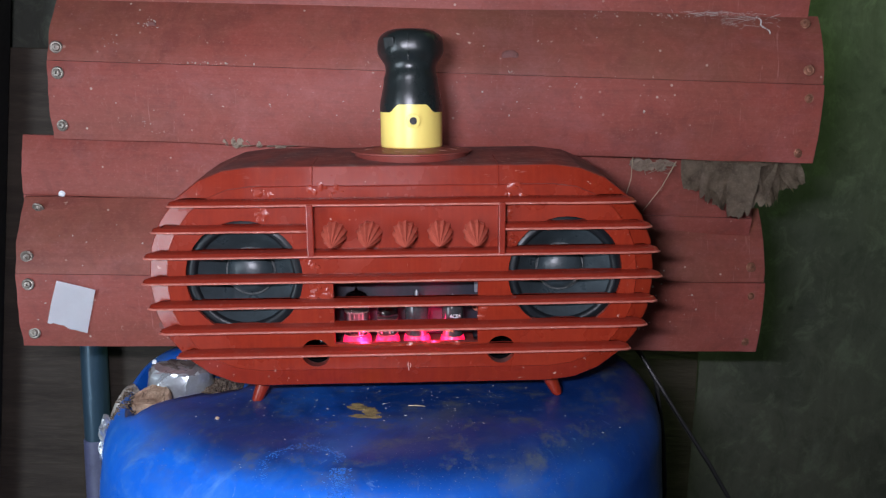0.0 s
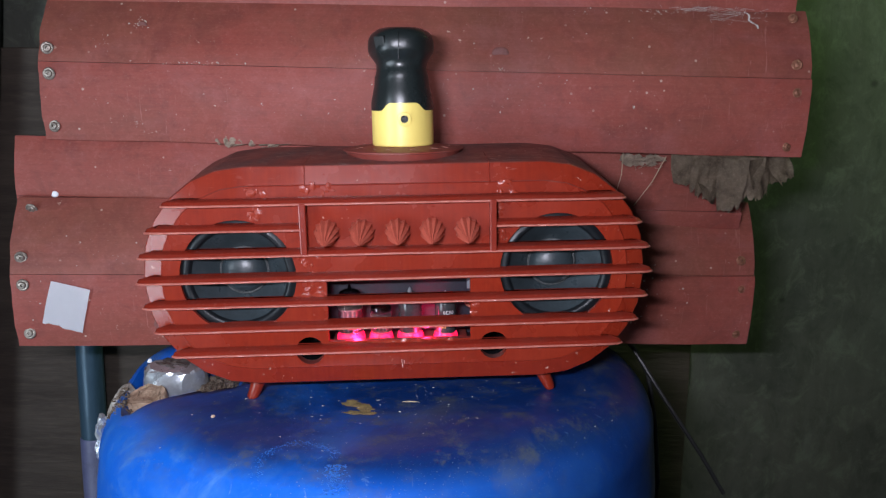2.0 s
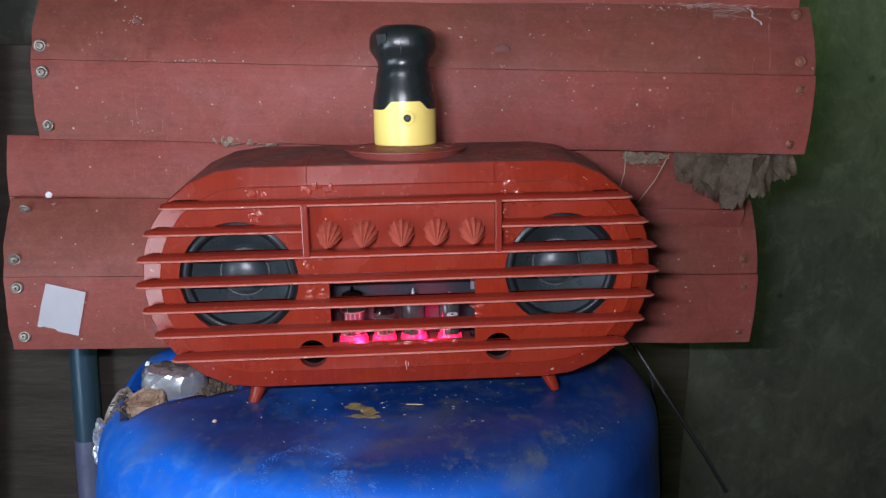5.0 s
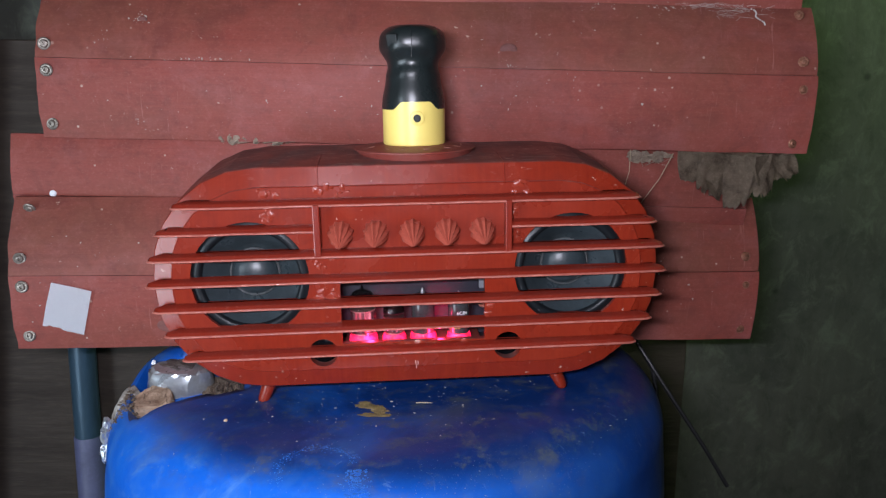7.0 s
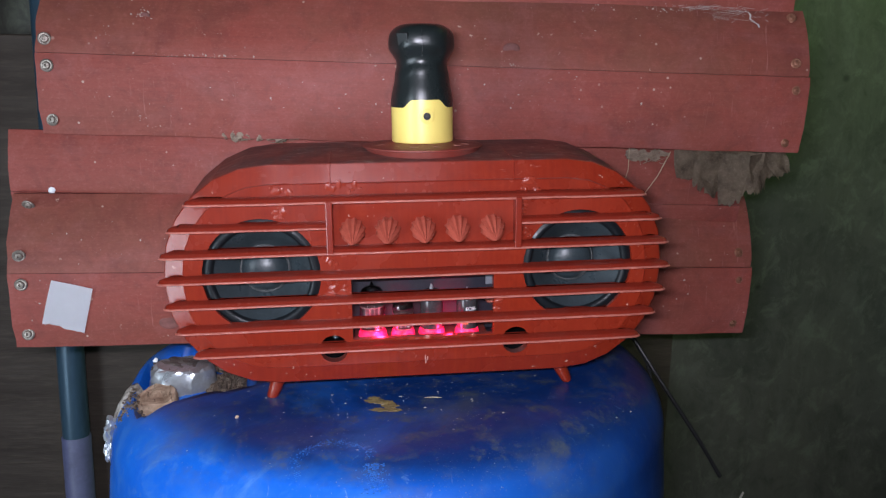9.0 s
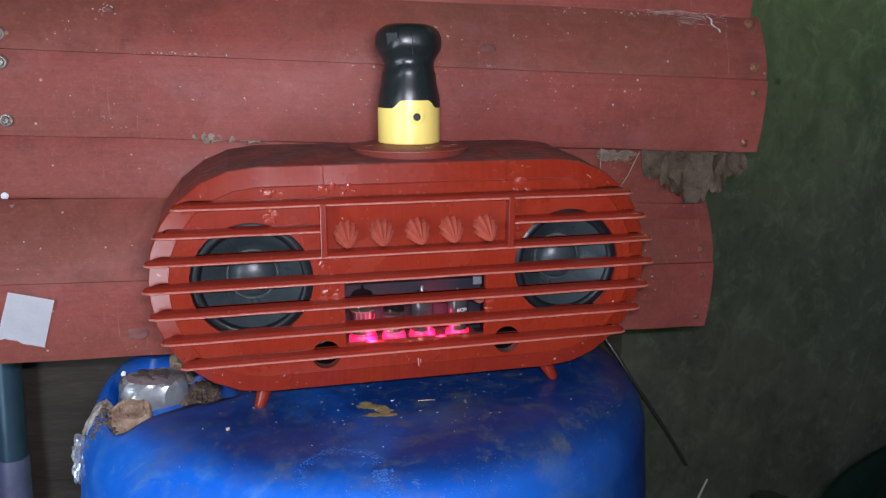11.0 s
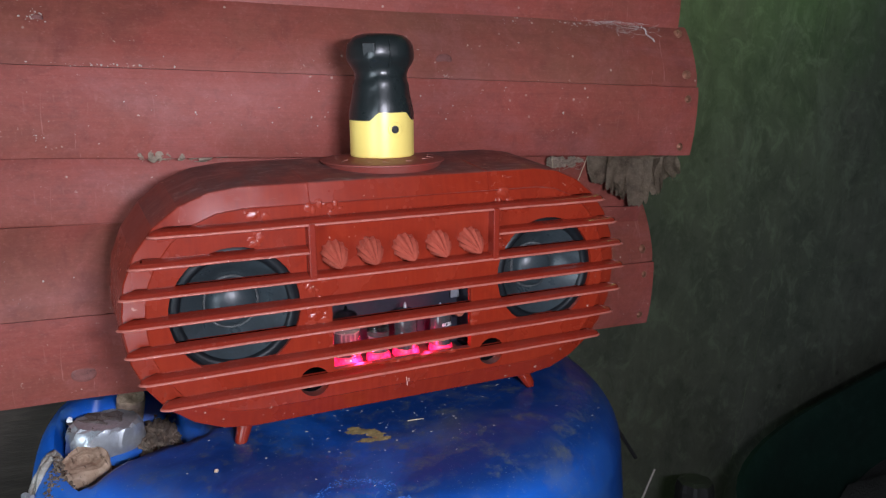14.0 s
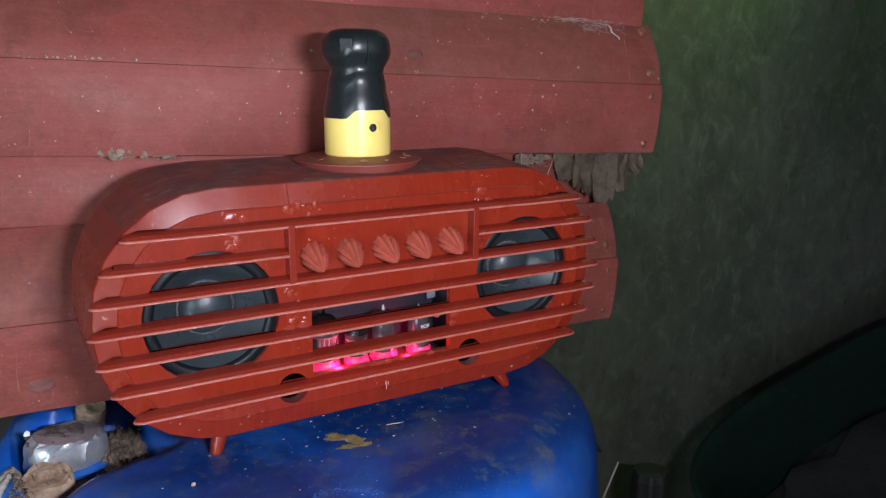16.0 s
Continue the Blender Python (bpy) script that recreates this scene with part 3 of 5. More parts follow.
# lint and droppings stuck to the panels
rng = random.Random(52)
for key, clusters in (("upper", ((-0.300, 0.118, 0.010, 0.006, 30), (-0.335, 0.098, 0.009, 0.008, 14), (-0.255, 0.079, 0.050, 0.0012, 34), (-0.300, 0.018, 0.004, 0.006, 10), (0.060, 0.060, 0.150, 0.035, 40), (-0.150, 0.040, 0.120, 0.025, 26),
                                 (0.000, 0.100, 0.180, 0.020, 24), (0.080, 0.079, 0.030, 0.002, 10), (0.150, 0.139, 0.012, 0.004, 16), (0.230, 0.141, 0.040, 0.003, 40))),
                      ("lower", ((0.250, 0.060, 0.050, 0.040, 22), (-0.330, 0.110, 0.050, 0.020, 18), (-0.395, 0.050, 0.020, 0.020, 14)))):
    root, bow, base = boards[key]
    bm = bmesh.new()
    for cx, cz, w, h, count in clusters:
        for k in range(count):
            x, z = cx + rng.gauss(0, w * 0.6), min(0.143, max(0.004, cz + rng.gauss(0, h * 0.6)))
            s = rng.choice((0.0002, 0.00025, 0.0003, 0.0004, 0.0008)) * rng.uniform(0.7, 1.2)
            skin = bow(z) + 0.0016 * noise.noise(Vector((x * 5, z * 9, (3.1 if z > 0.077 else 0) + (-0.396 if key == "upper" else -0.4295)))) + (0.0007 if z > 0.077 else 0)
            lump(bm, (x, skin, z), (s * rng.uniform(0.6, 1.5), s * 0.5, s * rng.uniform(0.6, 1.8)), k, 1, 0.8, 2.2)
    thing("lint_flecks", "tiny pale lint flecks and droppings on the red boards", "debris", base, bm=bm, material=simple("dull_lint", (0.50, 0.42, 0.36), 0.9, var=0.4, scale=300), kind="stuff")

# studs that carry the panels
for x in (-0.33, 0.25):
    slab("wall_stud", "dark timber stud behind the siding", "stud", x, x + 0.045, 0.838, 0.90, 0.81, ZC, material=BROWN)


# ---------------------------------------------------------------- blue drum
DX, DY, DR, DZ = -0.0515, 0.755, 0.275, 0.770


def drum_top(x, y):
    """Height of the drum's head at a place relative to its axis, at r < R."""
    r = math.hypot(x, y)
    # the shoulder is tighter behind the pocket
    wide = 0.058 - 0.030 * smoothstep(0.13, 0.21, -x) * smoothstep(-0.05, 0.03, y)
    edge = min(1.0, max(0.0, (r - (DR - wide)) / wide))
    z = DZ - 0.052 * (1 - math.sqrt(1 - edge * edge)) - 0.004 * (r / DR) ** 3
    # sunken pocket round the bung, open to the rim
    px, py = x + 0.2225, y + 0.024
    u = px * math.cos(0.18) + py * math.sin(0.18)
    v = -px * math.sin(0.18) + py * math.cos(0.18)
    front = 0.008 + 0.30 * max(0, 0.02 - u) if v < 0 else 0.0
    k = (1 - smoothstep(0.066, 0.086, u)) * (1 - smoothstep(0.048 + front, 0.066 + front, abs(v)))
    k *= 1 - smoothstep(0.240, 0.256, r)
    z -= 0.046 * k
    z += 0.030 * x
    z += 0.0015 * noise.noise(Vector((x * 9, y * 9, 0.4)))
    return z


drum = thing("plastic_drum", "large blue plastic drum with a dirty scuffed top", "drum", pose(DX, DY, 0))
bm = bmesh.new()
N = 128
rads = [DR * math.sin(k / 44 * math.pi / 2) for k in range(1, 45)]
centre = bm.verts.new((0, 0, drum_top(0, 0)))
rings = [[bm.verts.new((r * math.cos(2 * math.pi * i / N), r * math.sin(2 * math.pi * i / N), drum_top(r * math.cos(2 * math.pi * i / N), r * math.sin(2 * math.pi * i / N)))) for i in range(N)] for r in rads]
for i in range(N):
    bm.faces.new((centre, rings[0][i], rings[0][(i + 1) % N]))
side = [(DR + 0.003, 0.685), (DR + 0.005, 0.66), (DR + 0.002, 0.60), (DR + 0.010, 0.56), (DR + 0.012, 0.53), (DR + 0.004, 0.50), (DR + 0.004, 0.27), (DR + 0.012, 0.24), (DR + 0.010, 0.21),
        (DR + 0.002, 0.17), (DR, 0.05), (DR - 0.02, 0.008), (DR - 0.05, 0.0)]
for r, z in side:
    rings.append([bm.verts.new((r * math.cos(2 * math.pi * i / N), r * math.sin(2 * math.pi * i / N), min(z, rings[43][i].co.z - 0.004) if z > 0.65 else z)) for i in range(N)])
for a, b in zip(rings, rings[1:]):
    for i in range(N):
        bm.faces.new((a[i], a[(i + 1) % N], b[(i + 1) % N], b[i]))
bm.faces.new(rings[-1])
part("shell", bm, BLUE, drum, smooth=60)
# moulded bung boss in the pocket
bm = bmesh.new()
lathe(bm, [(0.038, 0.715), (0.038, 0.735), (0.034, 0.738), (0.030, 0.738)], 32, Matrix.Translation((-0.205, 0.0, 0)))
part("bung_boss", bm, BLUE, drum, smooth=40)

# ochre smear and scattered crumbs on the head
OCHRE = simple("ochre_smear", (0.34, 0.26, 0.10), 0.7, var=0.4, scale=90, dark=(0.10, 0.08, 0.05), bump=0.001)
bm = bmesh.new()
for k, (x, y, a, b) in enumerate(((-0.070, 0.628, 0.007, 0.004), (-0.063, 0.624, 0.009, 0.004), (-0.056, 0.616, 0.007, 0.006), (-0.062, 0.608, 0.010, 0.004), (-0.052, 0.606, 0.006, 0.003), (-0.071, 0.634, 0.005, 0.003))):
    lump(bm, (x, y, drum_top(x - DX, y - DY)), (a, b, 0.0004), k + 2, 3, 0.8, 2.2)
thing("ochre_stain", "dried ochre smear on the drum's head", "stain", bm=bm, material=OCHRE, smooth=True)
rng = random.Random(11)
bm = bmesh.new()
for k in range(420):
    if k % 3:
        x, y = rng.gauss(0.0, 0.10), rng.gauss(-0.10, 0.05)
    else:
        a, r = rng.uniform(0, 6.283), DR * math.sqrt(rng.random()) * 0.93
        x, y = r * math.cos(a), r * math.sin(a)
    if math.hypot(x, y) > DR * 0.95:
        continue
    s = rng.choice((0.00018, 0.0002, 0.00025, 0.0003, 0.0006)) * rng.uniform(0.7, 1.2)
    lump(bm, (x + DX, y + DY, drum_top(x, y) + s * 0.2), (s * rng.uniform(0.8, 2.6), s * rng.uniform(0.5, 1), s * 0.5), k, 1, 0.7)
thing("crumbs", "pale crumbs and sawdust on the drum's head", "debris", bm=bm, material=simple("pale_crumb", (0.52, 0.50, 0.44), 0.9, var=0.5, scale=300), kind="stuff")
bm = bmesh.new()
lump(bm, (-0.185, 0.603, drum_top(-0.185 - DX, 0.603 - DY) + 0.0012), (0.0018, 0.0016, 0.0014), 3, 2)
thing("wood_chip", "small tan wood chip on the drum", "wood chip", bm=bm, material=LOGEND)
bm = bmesh.new()
tube(bm, [(-0.026, 0.626, DZ + 0.0012), (-0.018, 0.624, DZ + 0.002), (-0.011, 0.625, DZ + 0.0012)], [0.0003, 0.0006, 0.0002], 6)
thing("leaf_scrap", "curled pale leaf scrap on the drum", "leaf", bm=bm, material=STRAW)

# pale rubbed ring and scuffs on the drum's shoulder
SCUFF = simple("pale_blue_scuff", (0.040, 0.19, 0.58), 0.55, var=0.5, scale=130, dark=(0.015, 0.13, 0.56), bump=0.0004)
rng = random.Random(41)
bm = bmesh.new()
for k in range(240):
    a = radians(rng.uniform(5, 195))
    r = 0.0285 + rng.gauss(0, 0.0024)
    x, y = -0.1005 + r * math.cos(a), 0.5225 + 0.95 * r * math.sin(a)
    lump(bm, (x, y, drum_top(x - DX, y - DY)), (rng.uniform(0.0002, 0.0009), rng.uniform(0.0002, 0.0006), 0.00015), k, 1, 0.6)
for k in range(260):
    x, y = -0.0700 + rng.gauss(0, 0.0045), rng.uniform(0.4985, 0.520)
    lump(bm, (x, y, drum_top(x - DX, y - DY)), (rng.uniform(0.0003, 0.0012), rng.uniform(0.0003, 0.0016), 0.00020), k, 1, 0.6)
thing("scuff_marks", "pale rubbed ring and scuffs on the drum's shoulder", "stain", bm=bm, material=SCUFF, smooth=True, kind="stuff")

# tape-wrapped pipe end, log slice, dirt and bark in the pocket
pipe = thing("taped_pipe_end", "crumpled silver tape wrapped round a pipe end in the drum", "pipe end", pose(-0.2655, 0.7465, 0.7225, 6, 2, 10))
rng = random.Random(13)
bm = bmesh.new()
n = 34
levels = []
for f, h in ((0.96, -0.004), (1.0, 0.006), (1.03, 0.014), (1.03, 0.021), (1.01, 0.028), (0.97, 0.034), (0.90, 0.0385), (0.80, 0.0405)):
    ring = []
    for i in range(n):
        a = 2 * math.pi * i / n + rng.uniform(-0.05, 0.05)
        fold = 1 - 0.10 * abs(noise.noise(Vector((math.cos(a) * 2.1, math.sin(a) * 2.1, h * 55)))) + rng.uniform(-0.022, 0.022)
        ring.append(bm.verts.new((0.0325 * f * fold * math.cos(a), 0.0245 * f * fold * math.sin(a), h + rng.uniform(-0.0013, 0.0013))))
    levels.append(ring)
for p, q in zip(levels, levels[1:]):
    for i in range(n):
        bm.faces.new((p[i], p[(i + 1) % n], q[(i + 1) % n]))
        bm.faces.new((p[i], q[(i + 1) % n], q[i]))
bm.faces.new(levels[0]), bm.faces.new(levels[-1])
part("tape", bm, FOIL, pipe, "crumpled silver tape", 24)
bm = bmesh.new()
lump(bm, (-0.004, 0.004, 0.0378), (0.0235, 0.0165, 0.0038), 6, 4, 0.5, 3.0)
part("dirt_cap", bm, simple("brown_film_of_dirt", (0.15, 0.13, 0.115), 0.7, var=0.5, scale=60, dark=(0.07, 0.06, 0.06), bump=0.003), pipe, "brown dirt on the flat top", True)
bm = bmesh.new()
lump(bm, (-0.2930, 0.7500, 0.7648), (0.0026, 0.0016, 0.0030), 8, 1, 0.9, 2.5)
thing("paper_scrap", "small white paper scrap on the tape", "paper", bm=bm, material=PAPER)


def log_end(bm, rx, ry, depth, seed, n=44):
    """A short piece of branch with a sunken, cracked end."""
    levels = []
    for f, h in ((0.97, -depth), (1.03, -depth * 0.5), (1.04, -0.002), (1.0, 0.0008), (0.95, 0.0012), (0.90, 0.0006), (0.76, 0.0009), (0.60, 0.0002), (0.44, 0.0006), (0.28, -0.0004), (0.12, -0.0016)):
        ring = []
        for i in range(n):
            a = 2 * math.pi * i / n
            w = f * (1 + 0.07 * math.sin(a * 3 + seed) + 0.03 * math.sin(a * 7 + seed * 2))
            x, y = rx * w * math.cos(a), ry * w * math.sin(a)
            ring.append(bm.verts.new((x, y, h + 0.0022 * noise.noise(Vector((x * 110, y * 60, seed))) + 0.0008 * noise.noise(Vector((x * 400, y * 400, seed))))))
        levels.append(ring)
    for p, q in zip(levels, levels[1:]):
        for i in range(n):
            bm.faces.new((p[i], p[(i + 1) % n], q[(i + 1) % n], q[i]))
    bm.faces.new(levels[0]), bm.faces.new(levels[-1])


bm = bmesh.new()
log_end(bm, 0.0180, 0.0200, 0.022, 4)
thing("log_slice", "rough cut slice of a pale branch in the drum's recess", "wood", pose(-0.2800, 0.7060, 0.7450, 8, -8, 20), bm=bm, material=RINGED, smooth=50)
bm = bmesh.new()
log_end(bm, 0.012, 0.011, 0.035, 9)
thing("log_slice", "small pale branch stump behind the taped pipe end", "wood", pose(-0.243, 0.7850, 0.7660, 28, 6, 0), bm=bm, material=LOGEND, smooth=50)
rng = random.Random(21)
bm = bmesh.new()
lump(bm, (-0.222, 0.747, 0.726), (0.022, 0.046, 0.020), 3, 5, 0.22, 7.0)
lump(bm, (-0.262, 0.712, 0.722), (0.040, 0.016, 0.009), 7, 5, 0.25, 7.0)
for k in range(420):
    if k % 3:
        x, y, up = rng.uniform(-0.243, -0.205), rng.uniform(0.706, 0.792), 0.019
    else:
        x, y, up = rng.uniform(-0.304, -0.255), rng.uniform(0.678, 0.705), 0.008
    s = rng.uniform(0.0006, 0.0024)
    lump(bm, (x, y, drum_top(x - DX, y - DY) + s * 0.3 + up * rng.uniform(0.6, 1.05)), (s, s * rng.uniform(0.5, 1), s * 0.6), k, 1, 0.6)
for k in range(110):
    x, y = -0.2985 + rng.gauss(0, 0.007), 0.684 + rng.gauss(0, 0.006)
    s = rng.uniform(0.0005, 0.0019)
    lump(bm, (x, y, drum_top(x - DX, y - DY) + s * 0.3), (s, s * rng.uniform(0.5, 1), s * 0.6), k, 1, 0.6)
thing("plant_dirt", "dry brown dirt and plant litter in the drum's recess", "dirt", bm=bm, material=DIRT, kind="stuff")
rng = random.Random(5)
bm = bmesh.new()
for k in range(16):
    pts = []
    ox, oy = rng.uniform(-0.004, 0.004), rng.uniform(-0.006, 0.006)
    for q in range(12):
        u = q / 11
        x = -0.292 - 0.034 * u + ox * (0.4 + u) + rng.uniform(-0.001, 0.001)
        y = 0.726 - 0.020 * u + oy
        z = drum_top(max(x - DX, -0.268), y - DY) + 0.0015 + 0.002 * rng.random() - 0.075 * max(0, u - 0.62) ** 1.2
        pts.append((x, y, z))
    a0 = rng.randrange(0, 5)
    pts = pts[a0:a0 + rng.randrange(5, 8)]
    tube(bm, pts, [rng.uniform(0.0012, 0.0036) for _ in pts], 6)
thing("bark_strip", "pale crumbling bark strip hanging over the drum's rim", "bark", bm=bm, material=CHALK, smooth=60)
bm = bmesh.new()
lump(bm, (-0.3235, 0.700, 0.712), (0.006, 0.009, 0.013), 5, 3, 0.6, 2.5)
lump(bm, (-0.3255, 0.698, 0.693), (0.004, 0.007, 0.012), 9, 3, 0.6, 2.5)
thing("tape_scrap", "torn silver tape stuck on the drum's side", "tape", bm=bm, material=FOIL, smooth=30)


# ---------------------------------------------------------------- the radio
# local axes: x along the front, y backwards from the fin tips, z up from the middle fin
FEET = -0.1115
RADIO_POSE = pose(-0.030, 0.6245, 0.882, 2.0, -1.4, 2.1) @ pose(0, -0.0105, FEET)
radio = thing("radio", "red printed plastic valve radio with finned front on the drum", "radio", RADIO_POSE)
UP = Matrix.Translation((0, 0, -FEET))


def rpart(name, bm, material, label="", smooth=False, parent=None):
    bm.transform(UP)
    return part(name, bm, material, parent or radio, label, smooth)


HW, HT, HB = 0.2125, 0.0972, -0.0932
MID, HALF = (HT + HB) / 2, (HT - HB) / 2
FACE = 0.0095


def outline(inset, seg=6):
    """The long rounded outline of the body, pulled in by inset, from the right end round to the right again."""
    h, w, rc = HALF - inset, HW - inset, 0.088 - inset
    pts = []
    for cx, cz, a0 in ((w - rc, h - rc, 0), (-(w - rc), h - rc, 90), (-(w - rc), -(h - rc), 180), (w - rc, -(h - rc), 270)):
        for k in range(seg + 1):
            a = radians(a0 + 90 * k / seg)
            pts.append((cx + rc * math.cos(a), MID + cz + rc * math.sin(a)))
    return pts


def circle(cx, cz, r, n=40):
    return [(cx + r * math.cos(2 * math.pi * k / n), cz + r * math.sin(2 * math.pi * k / n)) for k in range(n)]


SPK = ((-0.1330, 0.0047), (0.1358, 0.0052))
SR = 0.0485
WIN = (-0.0598, 0.0620, -0.0545, -0.0012)
PORTS = ((-0.0763, -0.0620), (0.0820, -0.0615))
holes = [circle(x, z, SR) for x, z in SPK] + [circle(x, z, 0.0122, 24) for x, z in PORTS]
holes.append([(WIN[0], WIN[2]), (WIN[1], WIN[2]), (WIN[1], WIN[3]), (WIN[0], WIN[3])])

bm = bmesh.new()
edges = []
rim = None
for loop in [outline(0.0165)] + holes:
    vs = [bm.verts.new((x, FACE, z)) for x, z in loop]
    edges += [bm.edges.new((vs[i], vs[(i + 1) % len(vs)])) for i in range(len(vs))]
    if rim is None:
        rim = vs
    else:
        back = [bm.verts.new((x, FACE + (0.0105 if len(loop) == 24 else 0.006), z)) for x, z in loop]
        for i in range(len(vs)):
            bm.faces.new((vs[i], vs[(i + 1) % len(vs)], back[(i + 1) % len(vs)], back[i]))
bmesh.ops.triangle_fill(bm, use_beauty=True, edges=edges)
prev = rim
for y, inset in ((FACE + 0.0008, 0.0158), (FACE + 0.0052, 0.0012), (FACE + 0.0062, 0.0004), (FACE + 0.0085, 0.0), (0.060, -0.0028), (0.110, -0.0050), (0.122, -0.0015), (0.130, 0.006), (0.134, 0.014)):
    ring = [bm.verts.new((x, y, z + 0.02 * max(0, z) / HT * max(0, y - 0.016))) for x, z in outline(inset)]
    for i in range(len(ring)):
        bm.faces.new((prev[i], prev[(i + 1) % len(ring)], ring[(i + 1) % len(ring)], ring[i]))
    prev = ring
bm.faces.new(prev)
rpart("body", bm, RADIO, smooth=14)

# joints between the three printed sections
for x in (-0.0740, 0.0785):
    bm = bmesh.new()
    prof = [(FACE - 0.0002, HT - 0.0175), (FACE + 0.0004, HT - 0.0160), (FACE + 0.0050, HT - 0.0014), (FACE + 0.0060, HT - 0.0004), (FACE + 0.0095, HT + 0.0001), (0.060, HT + 0.0036)]
    tube(bm, [(x, y, z) for y, z in prof], 0.0005, 6)
    rpart("seam", bm, RADIO, "raised seam between printed sections")

# thin ledge above the upper fin
bm = bmesh.new()
tube(bm, [(-0.120 + 0.24 * k / 12, FACE + 0.0002, HT - 0.0166 + 0.0002 * math.sin(k)) for k in range(13)], 0.0005, 6)
rpart("ledge", bm, FIN)

# fins
TIPS = []
for k, half in enumerate((0.1922, 0.2067, 0.2144, 0.2174, 0.2140, 0.2066, 0.1936)):
    TIPS.append((0.0006 - half, 0.0682 - 0.02140 * k, 0.0006 + half, 0.0681 - 0.02118 * k))


def fin_bm(xa, za, xb, zb, ends):
    """A horizontal shelf from xa to xb whose lower side tapers towards its tip; ends: which ends wrap round the side."""
    bm = bmesh.new()

    def plan(d):
        p = []
        if ends[0]:
            p += [(xa + 0.012 + d, 0.0290), (xa + 0.0065 + d, 0.0190), (xa + 0.0022 + d, 0.0105), (xa + 0.0002 + d, 0.0058 + d * 0.3), (xa + 0.0012 + d, 0.0030 + d * 0.7), (xa + 0.0060 + d * 0.6, 0.0005 + d)]
        else:
            p += [(xa, 0.0135), (xa, d)]
        n = 14
        p += [(xa + (xb - xa) * (0.08 + 0.84 * k / n), d) for k in range(n + 1)]
        if ends[1]:
            p += [(xb - 0.0060 - d * 0.6, 0.0005 + d), (xb - 0.0012 - d, 0.0030 + d * 0.7), (xb - 0.0002 - d, 0.0058 + d * 0.3), (xb - 0.0022 - d, 0.0105), (xb - 0.0065 - d, 0.0190), (xb - 0.012 - d, 0.0290)]
        else:
            p += [(xb, d), (xb, 0.0135)]
        if ends[1]:
            p += [(xb - 0.030, 0.0150), (xb - 0.045, 0.0135)]
        if ends[0]:
            p += [(xa + 0.045, 0.0135), (xa + 0.030, 0.0150)]
        return p

    loops = []
    for d, h in ((0.0110, 0.0036), (0.0050, 0.0021), (0.0026, 0.0016), (0.0021, 0.0012), (0.0011, -0.0009), (0.0003, -0.0012), (-0.0002, -0.0018), (0.0001, -0.0024), (0.0009, -0.0028), (0.0075, -0.0031)):
        loops.append([bm.verts.new((x, y, za + (zb - za) * (x - xa) / (xb - xa) + h + 0.00035 * noise.noise(Vector((x * 60, za * 50, 2))))) for x, y in plan(d)])
    for k, (a, b) in enumerate(zip(loops, loops[1:])):
        for i in range(len(a)):
            f = bm.faces.new((a[i], a[(i + 1) % len(a)], b[(i + 1) % len(a)], b[i]))
            f.material_index = 1 if 3 < k < 8 else 0
    bm.faces.new(loops[0])
    bm.faces.new(loops[-1])
    return bm


PANEL = (-0.0758, 0.0808)
for k, (xl, zl, xr, zr) in enumerate(TIPS):
    if k == 1:
        rpart("fin", fin_bm(xl, zl, PANEL[0] + 0.002, 0.0468, (1, 0)), (FIN, NOSE), smooth=75)
        rpart("fin", fin_bm(PANEL[1] - 0.002, 0.0469, xr, zr, (0, 1)), (FIN, NOSE), smooth=75)
    else:
        rpart("fin", fin_bm(xl, zl, xr, zr, (1, 1)), (FIN, NOSE), smooth=75)
# uprights either side of the knobs
for x in PANEL:
    bm = bmesh.new()
    box(bm, x - 0.0028, x + 0.0028, -0.0004, FACE + 0.004, 0.0242, 0.0672, 0.0008)
    rpart("panel_upright", bm, FIN)


# knobs: fluted points
def knob():
    bm = bmesh.new()
    n = 22
    loops = []
    for f, y, dz in ((0.95, FACE + 0.001, 0.0), (1.0, FACE - 0.0010, 0.0), (0.90, FACE - 0.0070, -0.0008), (0.66, FACE - 0.0140, -0.0028), (0.36, FACE - 0.0195, -0.0052), (0.06, FACE - 0.0228, -0.0072)):
        r = 0.0111 * f
        loops.append([bm.verts.new((r * (1 if i % 2 else 0.86 - 0.45 * (1 - f)) * math.cos(2 * math.pi * i / n), y, -0.0014 + dz + r * (0.97 if i % 2 else 0.83 - 0.45 * (1 - f)) * math.sin(2 * math.pi * i / n))) for i in range(n)])
    for a, b in zip(loops, loops[1:]):
        for i in range(n):
            bm.faces.new((a[i], a[(i + 1) % n], b[(i + 1) % n], b[i]))
    bm.faces.new(loops[0])
    bm.faces.new(loops[-1])
    return bm


for k in range(5):
    bm = knob()
    bm.transform(Matrix.Translation((-0.0572 + 0.0292 * k, 0, 0.0433)) @ pose(0, 0, 0, 0, (3, 11, -4, 8, 1)[k], 0))
    rpart("knob", bm, KNOB, "fluted pointed red knob")

